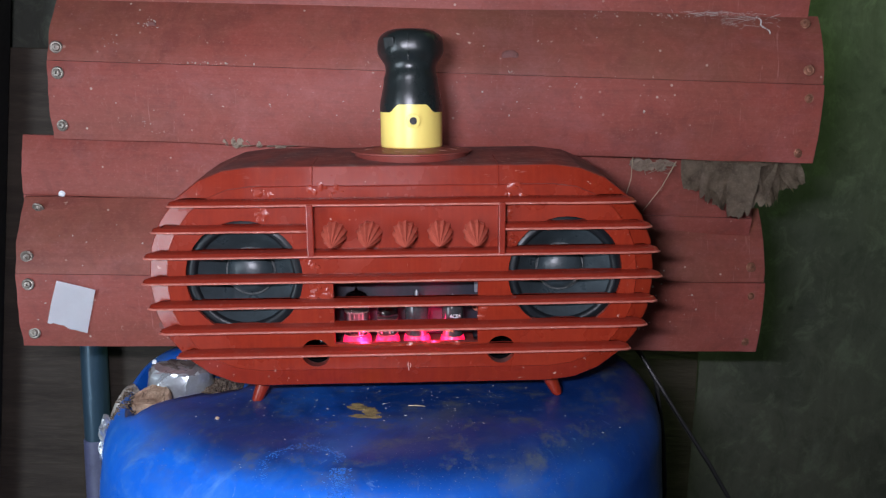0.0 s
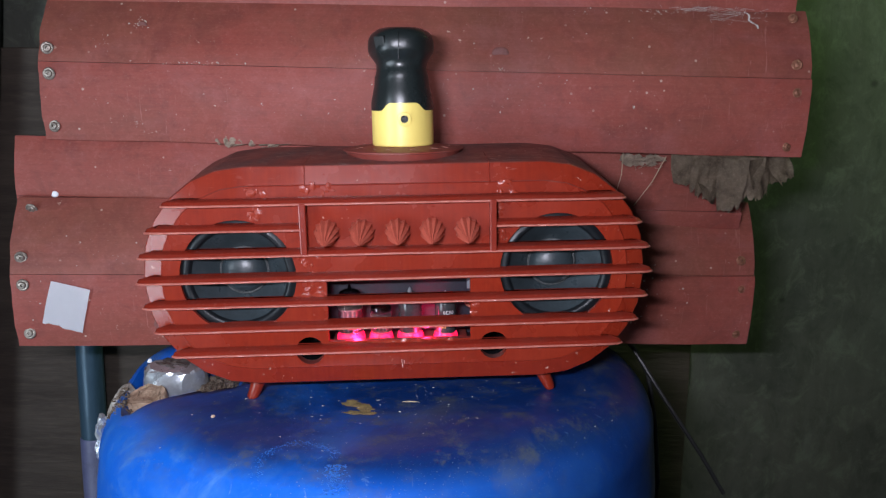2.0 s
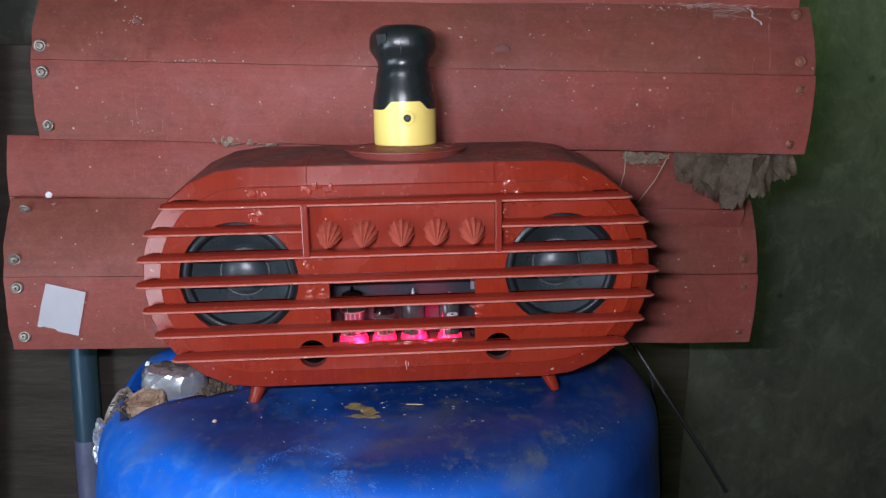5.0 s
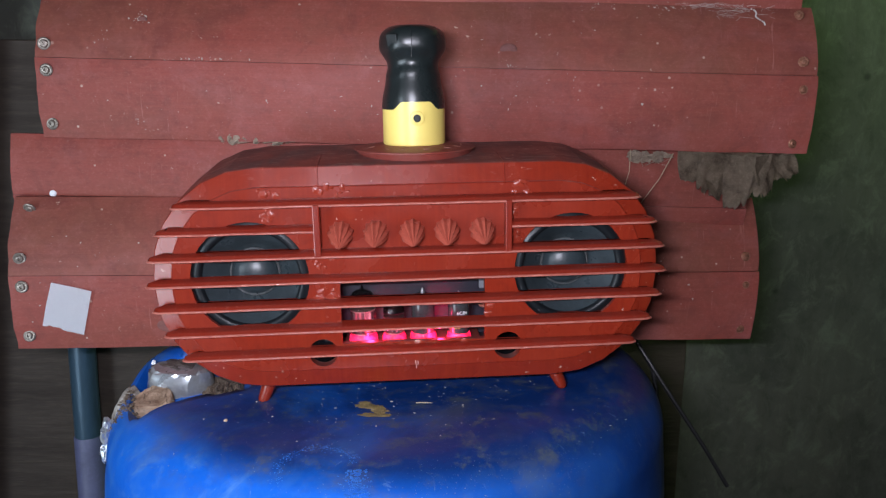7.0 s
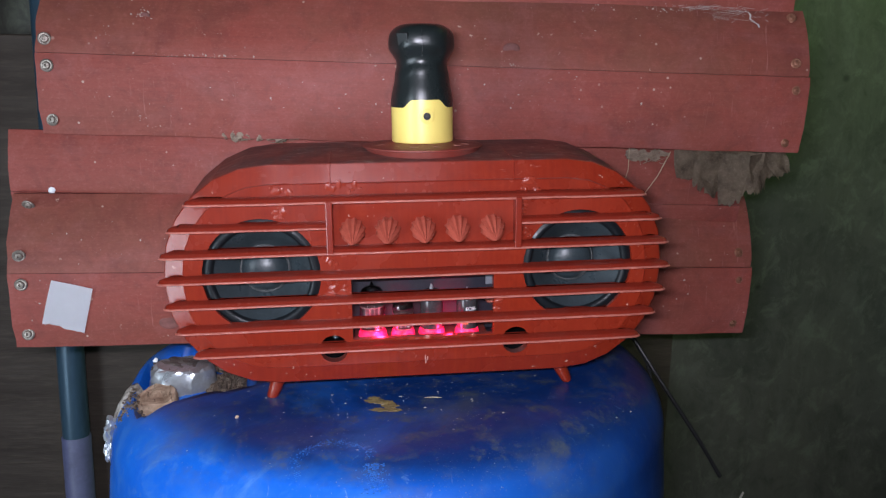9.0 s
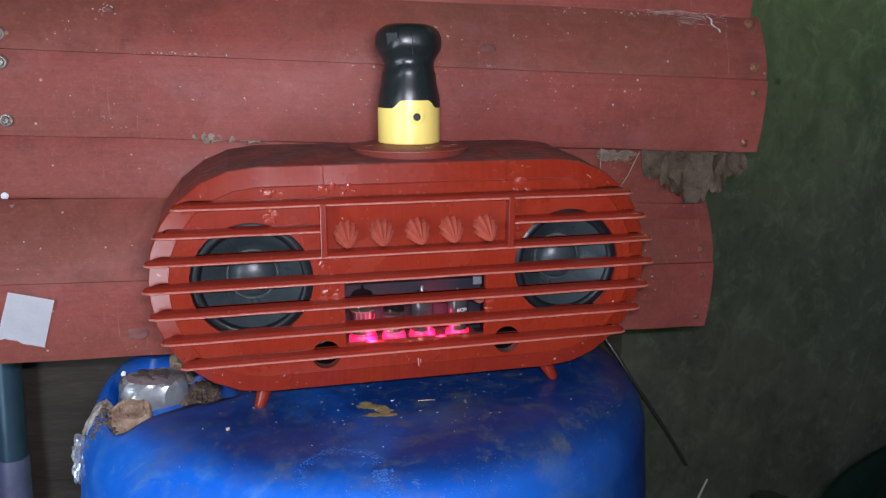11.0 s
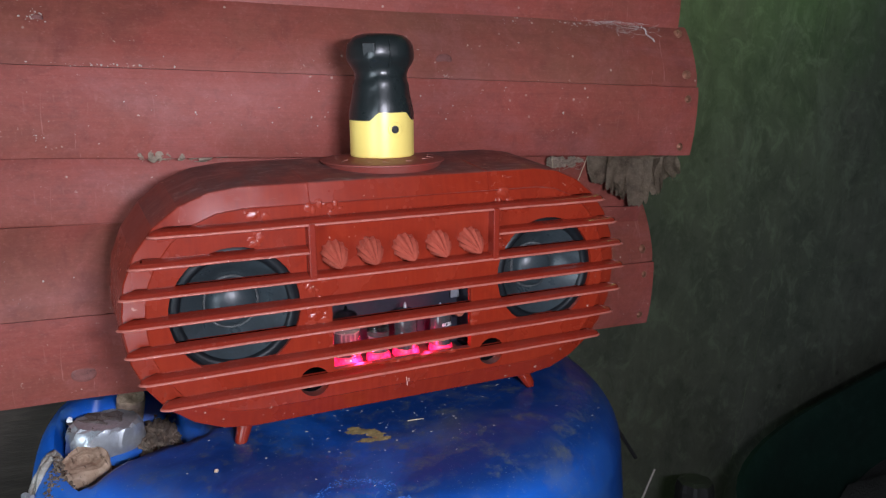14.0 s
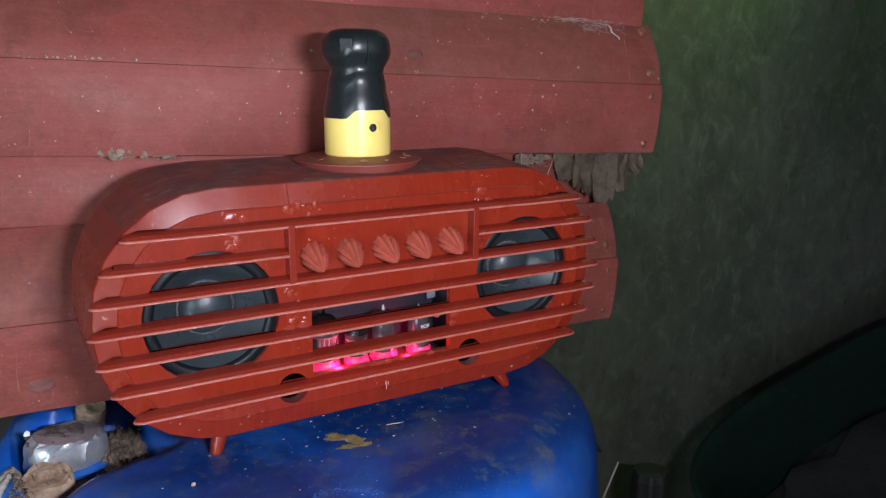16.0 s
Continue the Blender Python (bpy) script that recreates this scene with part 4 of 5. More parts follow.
# loudspeakers
for x, z in SPK:
    to = Matrix.Translation((x, FACE + 0.0045, z)) @ pose(0, 0, 0, 90)
    bm = bmesh.new()
    lathe(bm, [(0.0503, -0.006), (0.0503, 0.0), (0.0475, 0.0015), (0.0450, 0.0026), (0.0430, 0.0028), (0.0410, 0.0018), (0.0398, -0.0008)], 56, to, cap0=False, cap1=False)
    s = rpart("speaker_surround", bm, SURROUND, "black rubber roll surround", 50)
    bm = bmesh.new()
    lathe(bm, [(0.0401, -0.0010), (0.0340, -0.0082), (0.0270, -0.0160), (0.0215, -0.0222), (0.0200, -0.0236)], 56, to, cap0=False, cap1=False)
    rpart("speaker_cone", bm, CONE, "matt black cone", 60)
    bm = bmesh.new()
    lathe(bm, [(0.0213, -0.0227), (0.0213, -0.0208), (0.0203, -0.0200), (0.0196, -0.0206)], 48, to, cap0=False, cap1=False)
    rpart("glue_ring", bm, simple("grey_glue_ring", (0.13, 0.14, 0.14), 0.3, var=0.6, scale=220, bump=0.001), "pale ring of dried glue", 60)
    bm = bmesh.new()
    lathe(bm, [(0.0200, -0.0210), (0.0185, -0.0168), (0.0150, -0.0130), (0.0100, -0.0105), (0.0050, -0.0094), (0.0008, -0.0090)], 48, to, cap0=False)
    rpart("dust_cap", bm, CONE, "domed black dust cap", 60)
    bm = bmesh.new()
    lathe(bm, [(0.0505, 0.0), (0.0505, -0.03), (0.02, -0.045)], 40, to, cap0=False)
    rpart("speaker_basket", bm, DARK)

# bass ports
for x, z in PORTS:
    to = Matrix.Translation((x, FACE + 0.0095, z)) @ pose(0, 0, 0, 90)
    bm = bmesh.new()
    lathe(bm, [(0.01215, 0.0), (0.0117, -0.003), (0.0113, -0.010), (0.0118, -0.05)], 32, to, cap0=False)
    rpart("bass_port", bm, simple("glossy_black_pipe", (0.010, 0.010, 0.011), 0.12, var=0.3, scale=60, bump=0.0002), "glossy black port pipe", 50)

# valve window: cavity, chassis deck and back sheet
bm = bmesh.new()
xa, xb, za, zb = WIN
d0, d1 = FACE + 0.006, 0.064
q = [[bm.verts.new((x, y, z)) for x, z in ((xa - 0.004, za - 0.012), (xb + 0.010, za - 0.012), (xb + 0.010, zb + 0.012), (xa - 0.004, zb + 0.012))] for y in (d0, d1)]
for i in range(4):
    bm.faces.new((q[0][i], q[0][(i + 1) % 4], q[1][(i + 1) % 4], q[1][i]))
rpart("window_cavity", bm, INNER)
bm = bmesh.new()
box(bm, xa - 0.003, xb + 0.009, 0.056, 0.060, za - 0.011, zb + 0.011)
rpart("back_sheet", bm, INNER, "dark grey back sheet")
bm = bmesh.new()
box(bm, xa + 0.001, xb - 0.001, FACE + 0.007, 0.056, -0.0655, -0.0615, 0.0006)
rpart("deck", bm, RADIO)
DECK = -0.0615
bm = bmesh.new()
box(bm, 0.0620, 0.0705, 0.0500, 0.0520, -0.0215, -0.0035, 0.0006)
rpart("bracket", bm, simple("pale_grey_sheet", (0.24, 0.25, 0.28), 0.4, 0.3, var=0.3, scale=120), "pale grey sheet-metal bracket")
bm = bmesh.new()
lathe(bm, [(0.0052, 0.0), (0.0052, 0.006), (0.0044, 0.0072), (0.0030, 0.0070), (0.0026, 0.0062)], 20, Matrix.Translation((0.0640, 0.0420, -0.0300)) @ pose(0, 0, 0, 90))
rpart("capacitor", bm, simple("orange_capacitor_shell", (0.42, 0.13, 0.08), 0.35, var=0.3, scale=150), "small orange capacitor with a ringed end", 40)


def valve(x, y, r, h, look_of):
    m = Matrix.Translation((x, y, DECK))
    bm = bmesh.new()
    n = 28
    prof = [(r * 0.96, 0.004), (r, 0.010), (r, h * 0.80), (r * 0.94, h * 0.89), (r * 0.74, h * 0.96), (r * 0.40, h * 0.995), (0.0016, h), (0.0012, h + 0.0028), (0.0004, h + 0.0043)]
    lathe(bm, prof, n, m)
    glass = rpart("valve", bm, SMOKE if look_of == "smoked" else GLASS, "glass radio valve", 50)
    bm = bmesh.new()
    lathe(bm, [(r * 0.95, 0.0), (r * 1.14, 0.003), (r * 1.10, 0.006), (r * 0.96, 0.0095)], n, m)
    rpart("lit_socket", bm, LED, "glowing red light ring under the valve", 50, glass)
    if look_of == "smoked":
        bm = bmesh.new()
        lathe(bm, [(0.0018, h - 0.0002), (0.0015, h + 0.0022), (0.0005, h + 0.0046)], 10, m)
        rpart("glass_tip", bm, PLATE, "pale glass tip", 50, glass)
        return glass
    bm = bmesh.new()
    box(bm, x - r * 0.55, x + r * 0.55, y - r * 0.28, y + r * 0.28, DECK + 0.010, DECK + h * 0.60, 0.001)
    rpart("plate", bm, PLATE, "grey metal plate", 0, glass)
    for hh in (0.009, h * 0.62):
        bm = bmesh.new()
        lathe(bm, [(r * 0.86, 0), (r * 0.88, 0.0006), (r * 0.86, 0.0011)], 14, Matrix.Translation((x, y, DECK + hh)))
        rpart("mica_disc", bm, MICA, "pale mica disc", 0, glass)
    for s in (-1, -0.35, 0.35, 1):
        bm = bmesh.new()
        tube(bm, [(x + s * r * 0.42, y - r * 0.3, DECK + 0.007), (x + s * r * 0.42, y - r * 0.34, DECK + h * 0.66)], 0.0006, 6)
        rpart("wire_post", bm, MICA, "", 0, glass)
    bm = bmesh.new()
    lathe(bm, [(r * 0.985, h * 0.78), (r * 0.925, h * 0.885), (r * 0.72, h * 0.95), (r * 0.38, h * 0.985), (0.001, h * 0.99)], n, m, cap0=False)
    rpart("getter", bm, GETTER, "mirror-dark getter coating", 50, glass)
    return glass


valve(-0.0425, 0.031, 0.0110, 0.0478, "clear")
valve(-0.0156, 0.029, 0.0092, 0.0365, "clear")
valve(0.0100, 0.031, 0.0103, 0.0435, "smoked")
v4 = valve(0.0412, 0.027, 0.0094, 0.0405, "smoked")


def words(text, size, m, material, parent, label):
    cu = bpy.data.curves.new("print", "FONT")
    cu.body, cu.size, cu.align_x, cu.extrude = text, size, "CENTER", 0.00012
    tmp = new("print", cu)
    dg = bpy.context.evaluated_depsgraph_get()
    me = bpy.data.meshes.new_from_object(tmp.evaluated_get(dg))
    bpy.data.objects.remove(tmp)
    # wrap the letters round the glass
    for v in me.vertices:
        a = v.co.x / 0.0097
        v.co = Vector((0.0097 * math.sin(a), -0.0097 * math.cos(a) - v.co.z, v.co.y))
    me.transform(UP @ m)
    me.materials.clear()
    me.materials.append(material)
    ob = new("printed_mark", me)
    ob.parent = parent
    return tagged(ob, label)


AX = Matrix.Translation((0.0412, 0.027, DECK)) @ pose(0, 0, 0, 0, 0, 14)
words("6CB6", 0.0044, AX @ Matrix.Translation((0, 0, 0.0262)), INK, v4, "white printed type mark 6CB6")
for (a0, a1, h0, h1, mt) in tuple((p, q, s + 0.003, t + 0.003, m) for p, q, s, t, m in ((-0.6, 0.35, 0.0212, 0.0217, INK), (-0.35, -0.1, 0.0163, 0.0198, INK), (0.0, 0.16, 0.0163, 0.0198, INK), (0.25, 0.42, 0.0163, 0.0198, INK),
                             (-1.2, -1.0, 0.0110, 0.0150, GOLD), (-0.92, -0.75, 0.0105, 0.0145, GOLD), (-0.65, -0.5, 0.0105, 0.0140, GOLD), (-0.4, -0.25, 0.0105, 0.0140, GOLD))):
    bm = bmesh.new()
    q = [bm.verts.new(AX @ Vector((0.0098 * math.sin(a), -0.0098 * math.cos(a), h))) for a, h in ((a0, h0), (a1, h0), (a1, h1), (a0, h1))]
    bm.faces.new(q)
    rpart("printed_bar", bm, mt, "", 0, v4)

# legs
for x, y, foot in ((-0.1225, 0.0435, -0.1148), (0.1245, 0.0435, -0.1125), (-0.1225, 0.104, -0.1148), (0.1245, 0.104, -0.1125)):
    s = 1 if x > 0 else -1
    f = -0.012 if y < 0.06 else 0.010
    bm = bmesh.new()
    tube(bm, [(x - s * 0.002, y - f * 0.1, -0.084), (x + s * 0.005, y + f * 0.45, -0.098), (x + s * 0.0112, y + f, foot + 0.002), (x + s * 0.0118, y + f, foot)], [0.0082, 0.0066, 0.0048, 0.0036], 14)
    rpart("leg", bm, RADIO, "stubby tapered red leg", 40)

# lettered collar under the grip
bm = bmesh.new()
HX, HY, HZ = 0.0075, 0.0730, 0.0990
lathe(bm, [(0.0480, -0.003), (0.0518, 0.0040), (0.0536, 0.0046), (0.0536, 0.0056), (0.0524, 0.0061), (0.0460, 0.0068), (0.0380, 0.0077), (0.0300, 0.0086), (0.0285, 0.0088), (0.0, 0.0088)], 56, Matrix.Translation((HX, HY, HZ)), cap1=False)
bmesh.ops.remove_doubles(bm, verts=bm.verts, dist=1e-5)
collar = rpart("collar", bm, simple("dusty_red_plastic", (0.22, 0.036, 0.026), 0.5, var=0.3, scale=45, dark=(0.22, 0.09, 0.075), spec=0.4), "conical red collar with worn raised marks", 30)
rng = random.Random(8)
WORN = simple("worn_pale_plastic", (0.36, 0.15, 0.12), 0.6, var=0.4, scale=300)
for k in range(14):
    a = 2 * math.pi * k / 14 + rng.uniform(-0.1, 0.1)
    bm = bmesh.new()
    box(bm, -0.0032, 0.0032, -0.0006, 0.0006, 0, 0.0012, 0.0003)
    bm.transform(Matrix.Translation((HX + 0.041 * math.cos(a), HY + 0.041 * math.sin(a), HZ + 0.0066)) @ pose(0, 0, 0, 0, 8, math.degrees(a) + rng.choice((0, 90, 60))))
    rpart("raised_mark", bm, WORN, "", 0, collar)

# hot glue blobs over the joints
rng = random.Random(17)
for cx, cz, w, h, count in ((-0.064, 0.0765, 0.016, 0.004, 9), (-0.114, 0.0765, 0.008, 0.004, 5), (0.090, 0.0765, 0.010, 0.005, 7), (-0.114, 0.0570, 0.008, 0.008, 8), (0.089, 0.058, 0.005, 0.009, 8),
                            (-0.070, 0.0125, 0.009, 0.010, 8), (-0.070, -0.0100, 0.009, 0.007, 7), (0.088, 0.035, 0.004, 0.006, 4), (0.066, -0.03, 0.003, 0.006, 4), (0.018, -0.0575, 0.030, 0.0015, 10)):
    bm = bmesh.new()
    for k in range(count):
        s = rng.uniform(0.0012, 0.0034)
        lump(bm, (cx + rng.uniform(-w, w), FACE + 0.0001, cz + rng.uniform(-h, h)), (s * rng.uniform(0.6, 1.6), 0.0009, s * rng.uniform(0.6, 1.2)), k + cx * 50, 2, 0.7, 2.0)
    tagged(rpart("glue_blob", bm, GLUE, "shiny drips of hot glue", True), kind="stuff")
bm = bmesh.new()
for k, (x, z) in enumerate(((0.0025, -0.0775), (0.0040, -0.0745), (0.0020, -0.0735))):
    lump(bm, (x, FACE, z), (0.0004, 0.0003, 0.0022), k, 2, 0.5)
rpart("pale_chip", bm, simple("pale_chip_mark", (0.6, 0.32, 0.26), 0.7), "pale chipped mark")

# ---------------------------------------------------------------- grip on top of the radio
GP = RADIO_POSE @ UP @ pose(HX, HY, HZ + 0.0088)
grip = thing("tool_grip", "black and yellow ribbed tool handle standing on the radio", "handle", GP)
bm = bmesh.new()
lathe(bm, [(0.0266, 0.0), (0.0273, 0.0008), (0.0273, 0.029), (0.0268, 0.0395), (0.0240, 0.0400)], 64, cap1=False)
part("yellow_base", bm, YELLOW, grip, "smooth yellow plastic base", 40)
# black rubber: its lower lip rises over the front
bm = bmesh.new()
prof = [(0.0, 0.0277), (0.08, 0.0275), (0.17, 0.0264), (0.25, 0.0251), (0.31, 0.0243), (0.36, 0.0239), (0.41, 0.0237), (0.45, 0.0226), (0.49, 0.0220), (0.54, 0.0221), (0.58, 0.0230), (0.63, 0.0252), (0.68, 0.0273), (0.72, 0.0282), (0.77, 0.0283), (0.82, 0.0281), (0.87, 0.0274), (0.91, 0.0261), (0.945, 0.0238), (0.97, 0.0212), (0.985, 0.0190), (1.0, 0.0150)]
n = 96
levels = []
TOP = 0.1005
for u, r in prof:
    ring = []
    for i in range(n):
        a = 2 * math.pi * i / n
        off = abs((a - math.radians(272) + math.pi) % (2 * math.pi) - math.pi)
        lip = 0.0305 + 0.0068 * (1 - smoothstep(0.42, 0.80, off))
        # three broad lobes and shallow dents near the crown
        lobe = 1 + 0.018 * math.cos(6 * a + 0.4) * smoothstep(0.60, 0.72, u) * (1 - smoothstep(0.93, 1.0, u))
        ring.append(bm.verts.new((r * lobe * math.cos(a), r * lobe * math.sin(a), lip + (TOP - lip) * u)))
    levels.append(ring)
lipin = [bm.verts.new((v.co.x * 0.955, v.co.y * 0.955, v.co.z)) for v in levels[0]]
levels.insert(0, lipin)
for a, b in zip(levels, levels[1:]):
    for i in range(n):
        bm.faces.new((a[i], a[(i + 1) % n], b[(i + 1) % n], b[i]))
bm.faces.new(levels[-1])
part("rubber_grip", bm, BLACK, grip, "glossy black rubber cover", 50)
bm = bmesh.new()
lathe(bm, [(0.0062, -0.001), (0.0062, 0.0006), (0.0056, 0.0010), (0.0034, 0.0009), (0.0032, 0.0002)], 28, Matrix.Translation((0.0017, -0.0272, 0.0235)) @ pose(0, 0, 0, 90, 0, 3), cap1=False)
part("screw_boss", bm, YELLOW, grip, "raised yellow ring", 40)
bm = bmesh.new()
lathe(bm, [(0.0031, -0.001), (0.0031, 0.0009), (0.0027, 0.0010), (0.0022, 0.0005)], 20, Matrix.Translation((0.0017, -0.0272, 0.0235)) @ pose(0, 0, 0, 90, 0, 3))
part("screw_head", bm, simple("dark_steel", (0.012, 0.013, 0.016), 0.4, 0.0, var=0.2, scale=200), grip, "dark steel socket screw", 40)
# moulded clip shape near the crown
bm = bmesh.new()
box(bm, -0.0055, 0.0055, -0.0012, 0.002, -0.007, 0.007, 0.001)
bm.transform(pose(-0.0172, -0.0216, 0.0860, 14, 0, -38))
part("moulded_tab", bm, simple("dull_black_rubber", (0.016, 0.020, 0.020), 0.55, var=0.25, scale=60), grip, "moulded black tab")
bm = bmesh.new()
tube(bm, [(-0.002, -0.0279, 0.074 + 0.0), (-0.002, -0.0288, 0.083), (-0.002, -0.0286, 0.090), (-0.002, -0.0268, 0.0955)], 0.0004, 6)
part("mould_line", bm, BLACK, grip)


# ---------------------------------------------------------------- nest litter, straws and web on the boards
def leaf_sheet(bm, centre, w, h, seed, m=None):
    """A crumpled hanging leaf with a ragged lower edge."""
    r = random.Random(seed)
    n, k = 12, 10
    m = m or Matrix()
    rows = []
    for j in range(k + 1):
        row = []
        for i in range(n + 1):
            u, v = i / n - 0.5, j / k
            rag = 1 - 0.40 * abs(noise.noise(Vector((u * 4 + seed, seed * 2.1, 0)))) - 0.07 * r.random() * (j == k)
            taper = 1 - 0.35 * v * v
            p = Vector((u * w * taper, 0, -v * h * rag))
            p.y = 0.13 * w * noise.noise(Vector((u * 2 + seed, v * 1.8, seed))) + 0.04 * w * noise.noise(Vector((u * 9, v * 5 + seed, 1)))
            row.append(bm.verts.new(m @ p + Vector(centre)))
        rows.append(row)
    for a, b in zip(rows, rows[1:]):
        for i in range(n):
            bm.faces.new((a[i], a[i + 1], b[i + 1], b[i]))


rng = random.Random(31)
for k, (x, y, z, w, h, ry) in enumerate(((0.268, 0.780, 0.981, 0.045, 0.036, 6), (0.290, 0.774, 0.980, 0.055, 0.052, -6), (0.315, 0.778, 0.979, 0.050, 0.050, 4), (0.338, 0.782, 0.978, 0.038, 0.034, -16),
                                         (0.352, 0.778, 0.977, 0.026, 0.030, -28), (0.300, 0.784, 0.977, 0.070, 0.044, 0), (0.280, 0.770, 0.979, 0.030, 0.046, 14), (0.330, 0.770, 0.976, 0.026, 0.044, -8),
                                         (0.305, 0.768, 0.976, 0.030, 0.056, 3))):
    bm = bmesh.new()
    leaf_sheet(bm, (x, y, z), w, h, k + 1, pose(0, 0, 0, rng.uniform(-14, 8), ry, rng.uniform(-25, 25)))
    bmesh.ops.solidify(bm, geom=list(bm.faces), thickness=0.0005)
    thing("dead_leaf", "crumpled grey-brown dead leaf hanging under the red board", "leaf", group="leaf litter between the boards", bm=bm, material=LEAF, smooth=40)
rng = random.Random(32)
bm = bmesh.new()
for k in range(120):
    x = rng.choice((rng.uniform(0.195, 0.235), rng.uniform(-0.222, -0.16), rng.uniform(-0.215, -0.19)))
    z = (0.9855 - 0.0305 * x) - rng.uniform(0.0, 0.009) * (1 if x > 0 else 0.5)
    s = rng.uniform(0.0010, 0.0038)
    lump(bm, (x, 0.782 + rng.uniform(-0.004, 0.004), z), (s * 1.5, s, s * rng.uniform(0.5, 1.3)), k, 2, 0.9, 2.8)
for k in range(36):
    x = rng.choice((rng.uniform(0.190, 0.240), rng.uniform(-0.222, -0.150)))
    z = (0.9865 - 0.0305 * x) - rng.uniform(0.0, 0.012) * (1 if x > 0 else 0.5)
    y = 0.780 + rng.uniform(-0.006, 0.004)
    p = Vector((x, y, z))
    q = p + Vector((rng.uniform(-0.012, 0.012), rng.uniform(-0.003, 0.003), rng.uniform(-0.006, 0.002)))
    tube(bm, [p, p.lerp(q, 0.5) + Vector((0, -0.002, rng.uniform(-0.002, 0.002))), q], rng.uniform(0.00012, 0.0004), 4)
thing("nest_litter", "tufts of pale nest litter in the gap between boards", "debris", bm=bm, material=simple("pale_nest_fluff", (0.36, 0.28, 0.21), 0.95, var=0.4, scale=120, dark=(0.16, 0.11, 0.08), bump=0.003), kind="stuff")
for a, b in (((0.192, 0.770, 0.982), (0.184, 0.762, 0.938)), ((0.236, 0.770, 0.978), (0.204, 0.764, 0.928))):
    bm = bmesh.new()
    a, b = Vector(a), Vector(b)
    tube(bm, [a, a.lerp(b, 0.5) + Vector((0.002, -0.002, 0)), b], [0.0005, 0.0004, 0.00025], 6)
    thing("straw", "thin dry straw hanging from the board gap", "straw", group="straws", bm=bm, material=STRAW)
rng = random.Random(33)
root, bow, base = boards["upper"]
bm = bmesh.new()
for k in range(90):
    x = rng.gauss(0.282, 0.022)
    z = 0.1455 - 0.014 * rng.random() ** 2 * (1 if x > 0.27 else 0.3)
    x2, z2 = x + rng.uniform(-0.016, 0.016), min(0.149, z + rng.uniform(-0.004, 0.004))
    tube(bm, [base @ Vector((x, bow(z) - 0.0008, z)), base @ Vector(((x + x2) / 2, bow(z) - 0.003, (z + z2) / 2)), base @ Vector((x2, bow(z2) - 0.0008, z2))], rng.uniform(0.00004, 0.00012), 4)
for k in range(14):
    u = k / 13
    x, z = 0.3080 + 0.010 * u + 0.002 * math.sin(u * 9), 0.1420 - 0.016 * u
    lump(bm, base @ Vector((x, bow(z) - 0.0005, z)), (0.0008, 0.0006, 0.0010), k, 1, 0.7)
thing("cobweb", "dusty white cobweb over the board's upper edge", "cobweb", bm=bm, material=WEB, kind="stuff")

# ---------------------------------------------------------------- things round the drum
pole = thing("broom_pole", "blue-grey metal broom pole leaning behind the red boards", "pole", pose(-0.527, 1.096, 0.0, 0, 0.8, 0))
bm = bmesh.new()
lathe(bm, [(0.0188, 0.50), (0.0188, 1.20), (0.016, 1.205)], 28)
part("tube", bm, POLE_A, pole, "", 40)
bm = bmesh.new()
lathe(bm, [(0.0200, 0.0), (0.0204, 0.05), (0.0204, 0.523), (0.0192, 0.525)], 28)
part("sleeve", bm, POLE_B, pole, "violet-grey plastic sleeve", 40)
bm = bmesh.new()
tube(bm, [(0.19, 0.86, 0.80), (0.222, 0.805, 0.765), (0.258, 0.788, 0.708), (0.297, 0.775, 0.65), (0.321, 0.766, 0.610)], 0.0024, 8)
thing("cable", "stiff black cable end sticking out behind the drum", "cable", bm=bm, material=CABLE, smooth=True)
bm = bmesh.new()
tube(bm, [(0.22, 0.86, 0.78), (0.240, 0.80, 0.735), (0.247, 0.785, 0.68), (0.252, 0.78, 0.62), (0.250, 0.775, 0.55), (0.246, 0.78, 0.40), (0.25, 0.80, 0.0)], 0.0026, 8)
thing("cable", "black cable hanging down beside the blue drum", "cable", bm=bm, material=CABLE, smooth=True)
bm = bmesh.new()
tube(bm, [(0.22, 0.86, 0.0), (0.275, 0.80, 0.34), (0.350, 0.765, 0.590)], [0.003, 0.0025, 0.0012], 7)
thing("twig", "dry grey twig standing beside the drum", "twig", bm=bm, material=CHALK, smooth=True)

# green wheelbarrow by the wall
barrow = thing("wheelbarrow", "dark green wheelbarrow with earth in its tray by the wall", "wheelbarrow", pose(0.985, 0.77, 0.0))
TILTED = pose(0, 0, 0.495, 20, -15, 0)
bm = bmesh.new()


def oval(w, d, z, n=48):
    ring = []
    for i in range(n):
        c, s = math.cos(2 * math.pi * i / n), math.sin(2 * math.pi * i / n)
        ring.append(bm.verts.new((w * math.copysign(abs(c) ** 0.6, c), d * math.copysign(abs(s) ** 0.6, s), z)))
    return ring


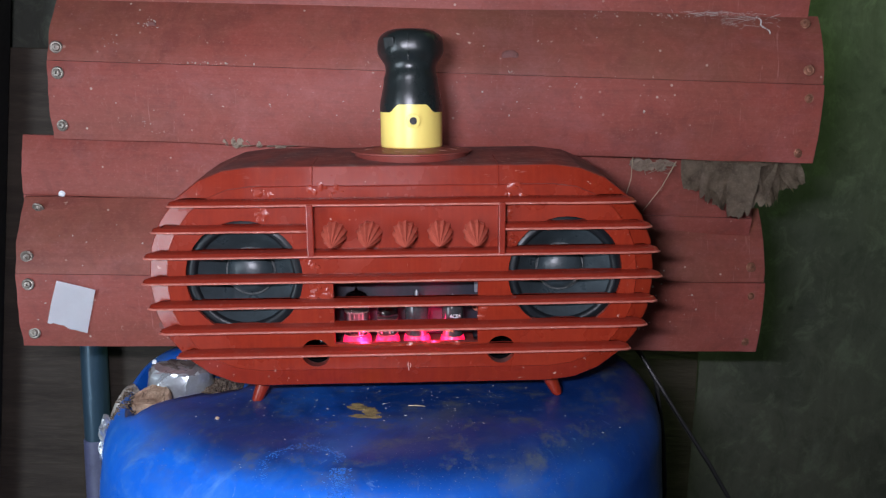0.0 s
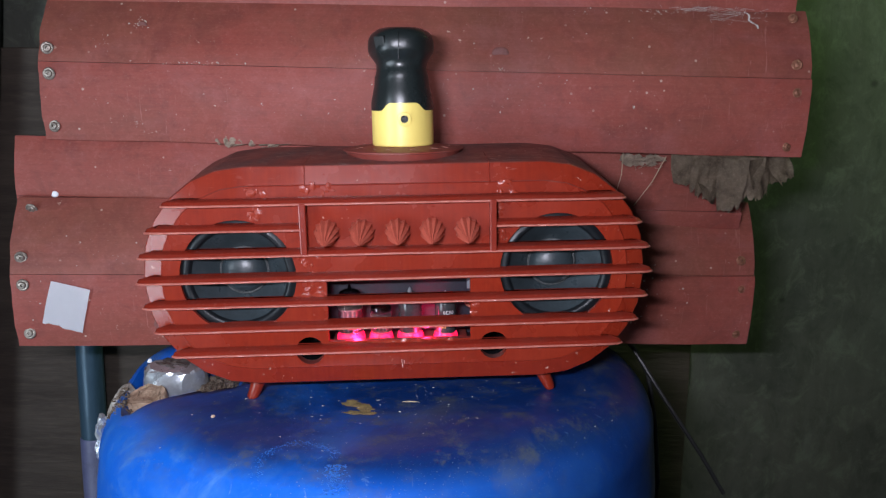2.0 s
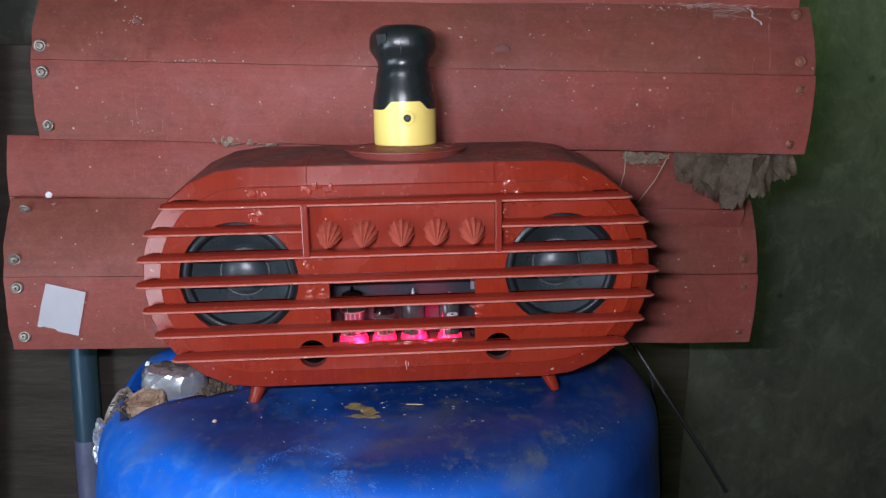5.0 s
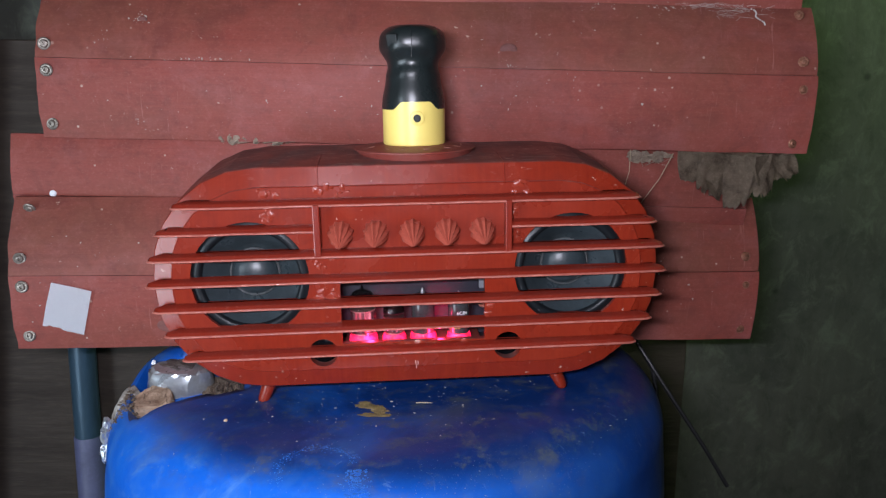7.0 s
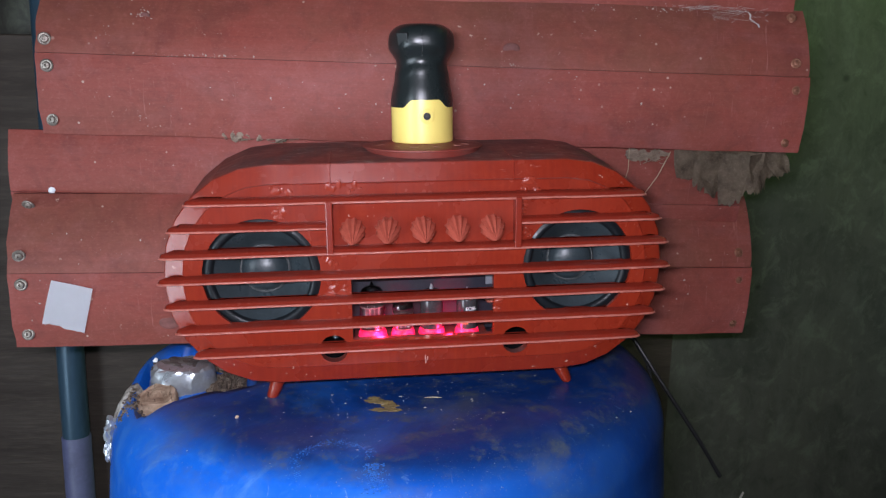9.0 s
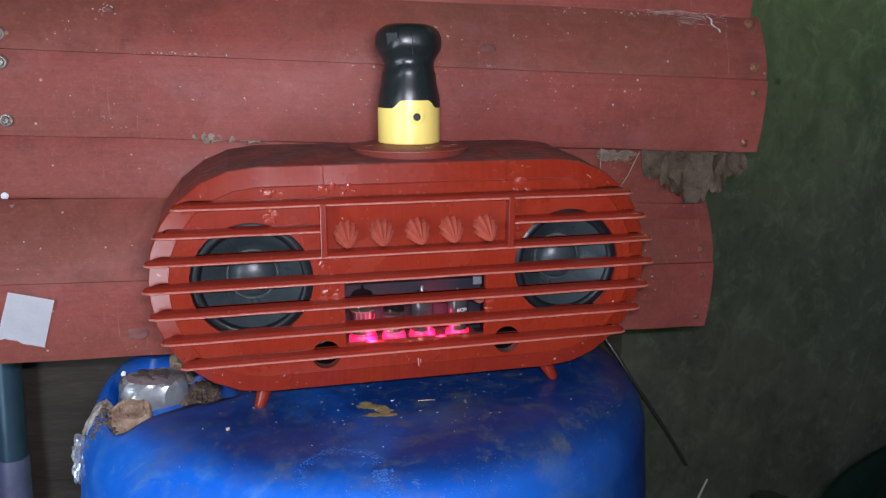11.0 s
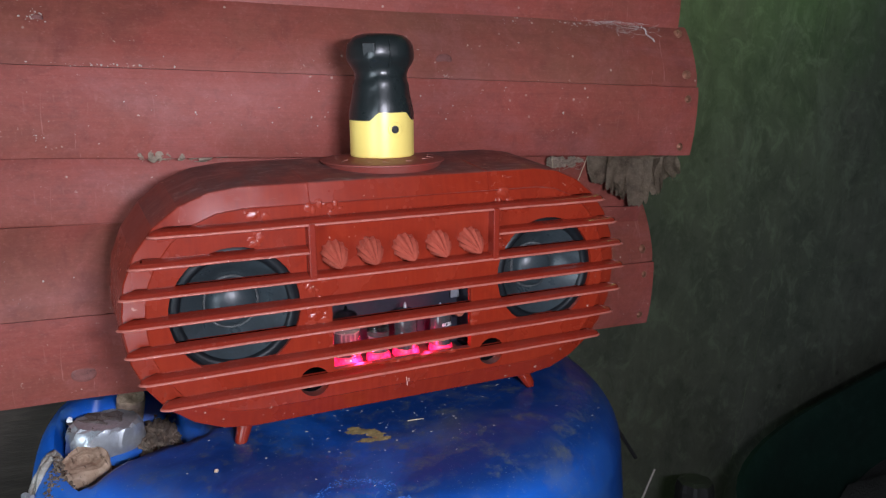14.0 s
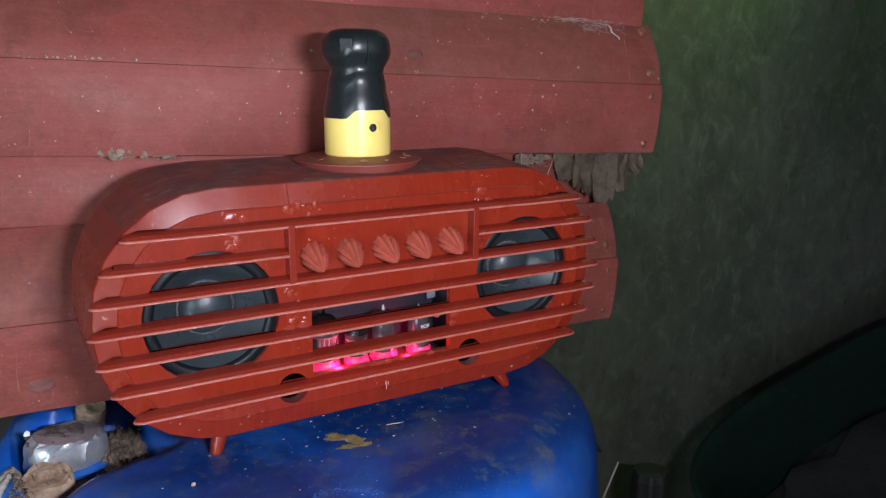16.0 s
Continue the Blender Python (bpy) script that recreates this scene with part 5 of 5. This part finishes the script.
loops = [oval(0.26, 0.12, -0.17), oval(0.385, 0.180, -0.02), oval(0.402, 0.198, -0.004), oval(0.406, 0.200, 0.006), oval(0.398, 0.192, 0.012), oval(0.386, 0.180, 0.004), oval(0.372, 0.168, -0.02), oval(0.25, 0.11, -0.155)]
for a, b in zip(loops, loops[1:]):
    for i in range(48):
        bm.faces.new((a[i], a[(i + 1) % 48], b[(i + 1) % 48], b[i]))
bm.faces.new(loops[0]), bm.faces.new(loops[-1])
bm.transform(TILTED)
part("tray", bm, GREEN, barrow, "dark green rolled-rim tray", 40)
bm = bmesh.new()
lump(bm, (0, 0, -0.135), (0.27, 0.118, 0.040), 4, 4, 0.35, 2.5)
bm.transform(TILTED)
part("soil_fill", bm, simple("damp_black_earth", (0.008, 0.007, 0.006), 0.95, var=0.4, scale=30, bump=0.006), barrow, "dark earth in the tray", True)
for x, y in ((-0.16, -0.08), (-0.16, 0.09)):
    bm = bmesh.new()
    tube(bm, [(x, y, 0.31), (x - 0.02, y, 0.15), (x - 0.02, y, 0.0)], 0.012, 10)
    part("leg", bm, CABLE, barrow)
bm = bmesh.new()
lathe(bm, [(0.10, -0.03), (0.165, -0.03), (0.18, 0.0), (0.165, 0.03), (0.10, 0.03)], 36, pose(0.24, 0, 0.18, 90), cap0=True, cap1=True)
part("wheel", bm, CABLE, barrow, "black rubber wheel", 40)
bm = bmesh.new()
n = 32
loops = []
for rr, z in ((0.030, 0.0), (0.030, 0.44), (0.027, 0.452), (0.018, 0.455)):
    loops.append([bm.verts.new((rr * (1 if i % 4 < 2 else 0.93) * math.cos(2 * math.pi * i / n), rr * (1 if i % 4 < 2 else 0.93) * math.sin(2 * math.pi * i / n), z)) for i in range(n)])
for a, b in zip(loops, loops[1:]):
    for i in range(n):
        bm.faces.new((a[i], a[(i + 1) % n], b[(i + 1) % n], b[i]))
bm.faces.new(loops[0]), bm.faces.new(loops[-1])
thing("black_post", "ribbed black plastic post standing on the floor", "post", pose(0.565, 0.93, 0.0), bm=bm, material=DARK)
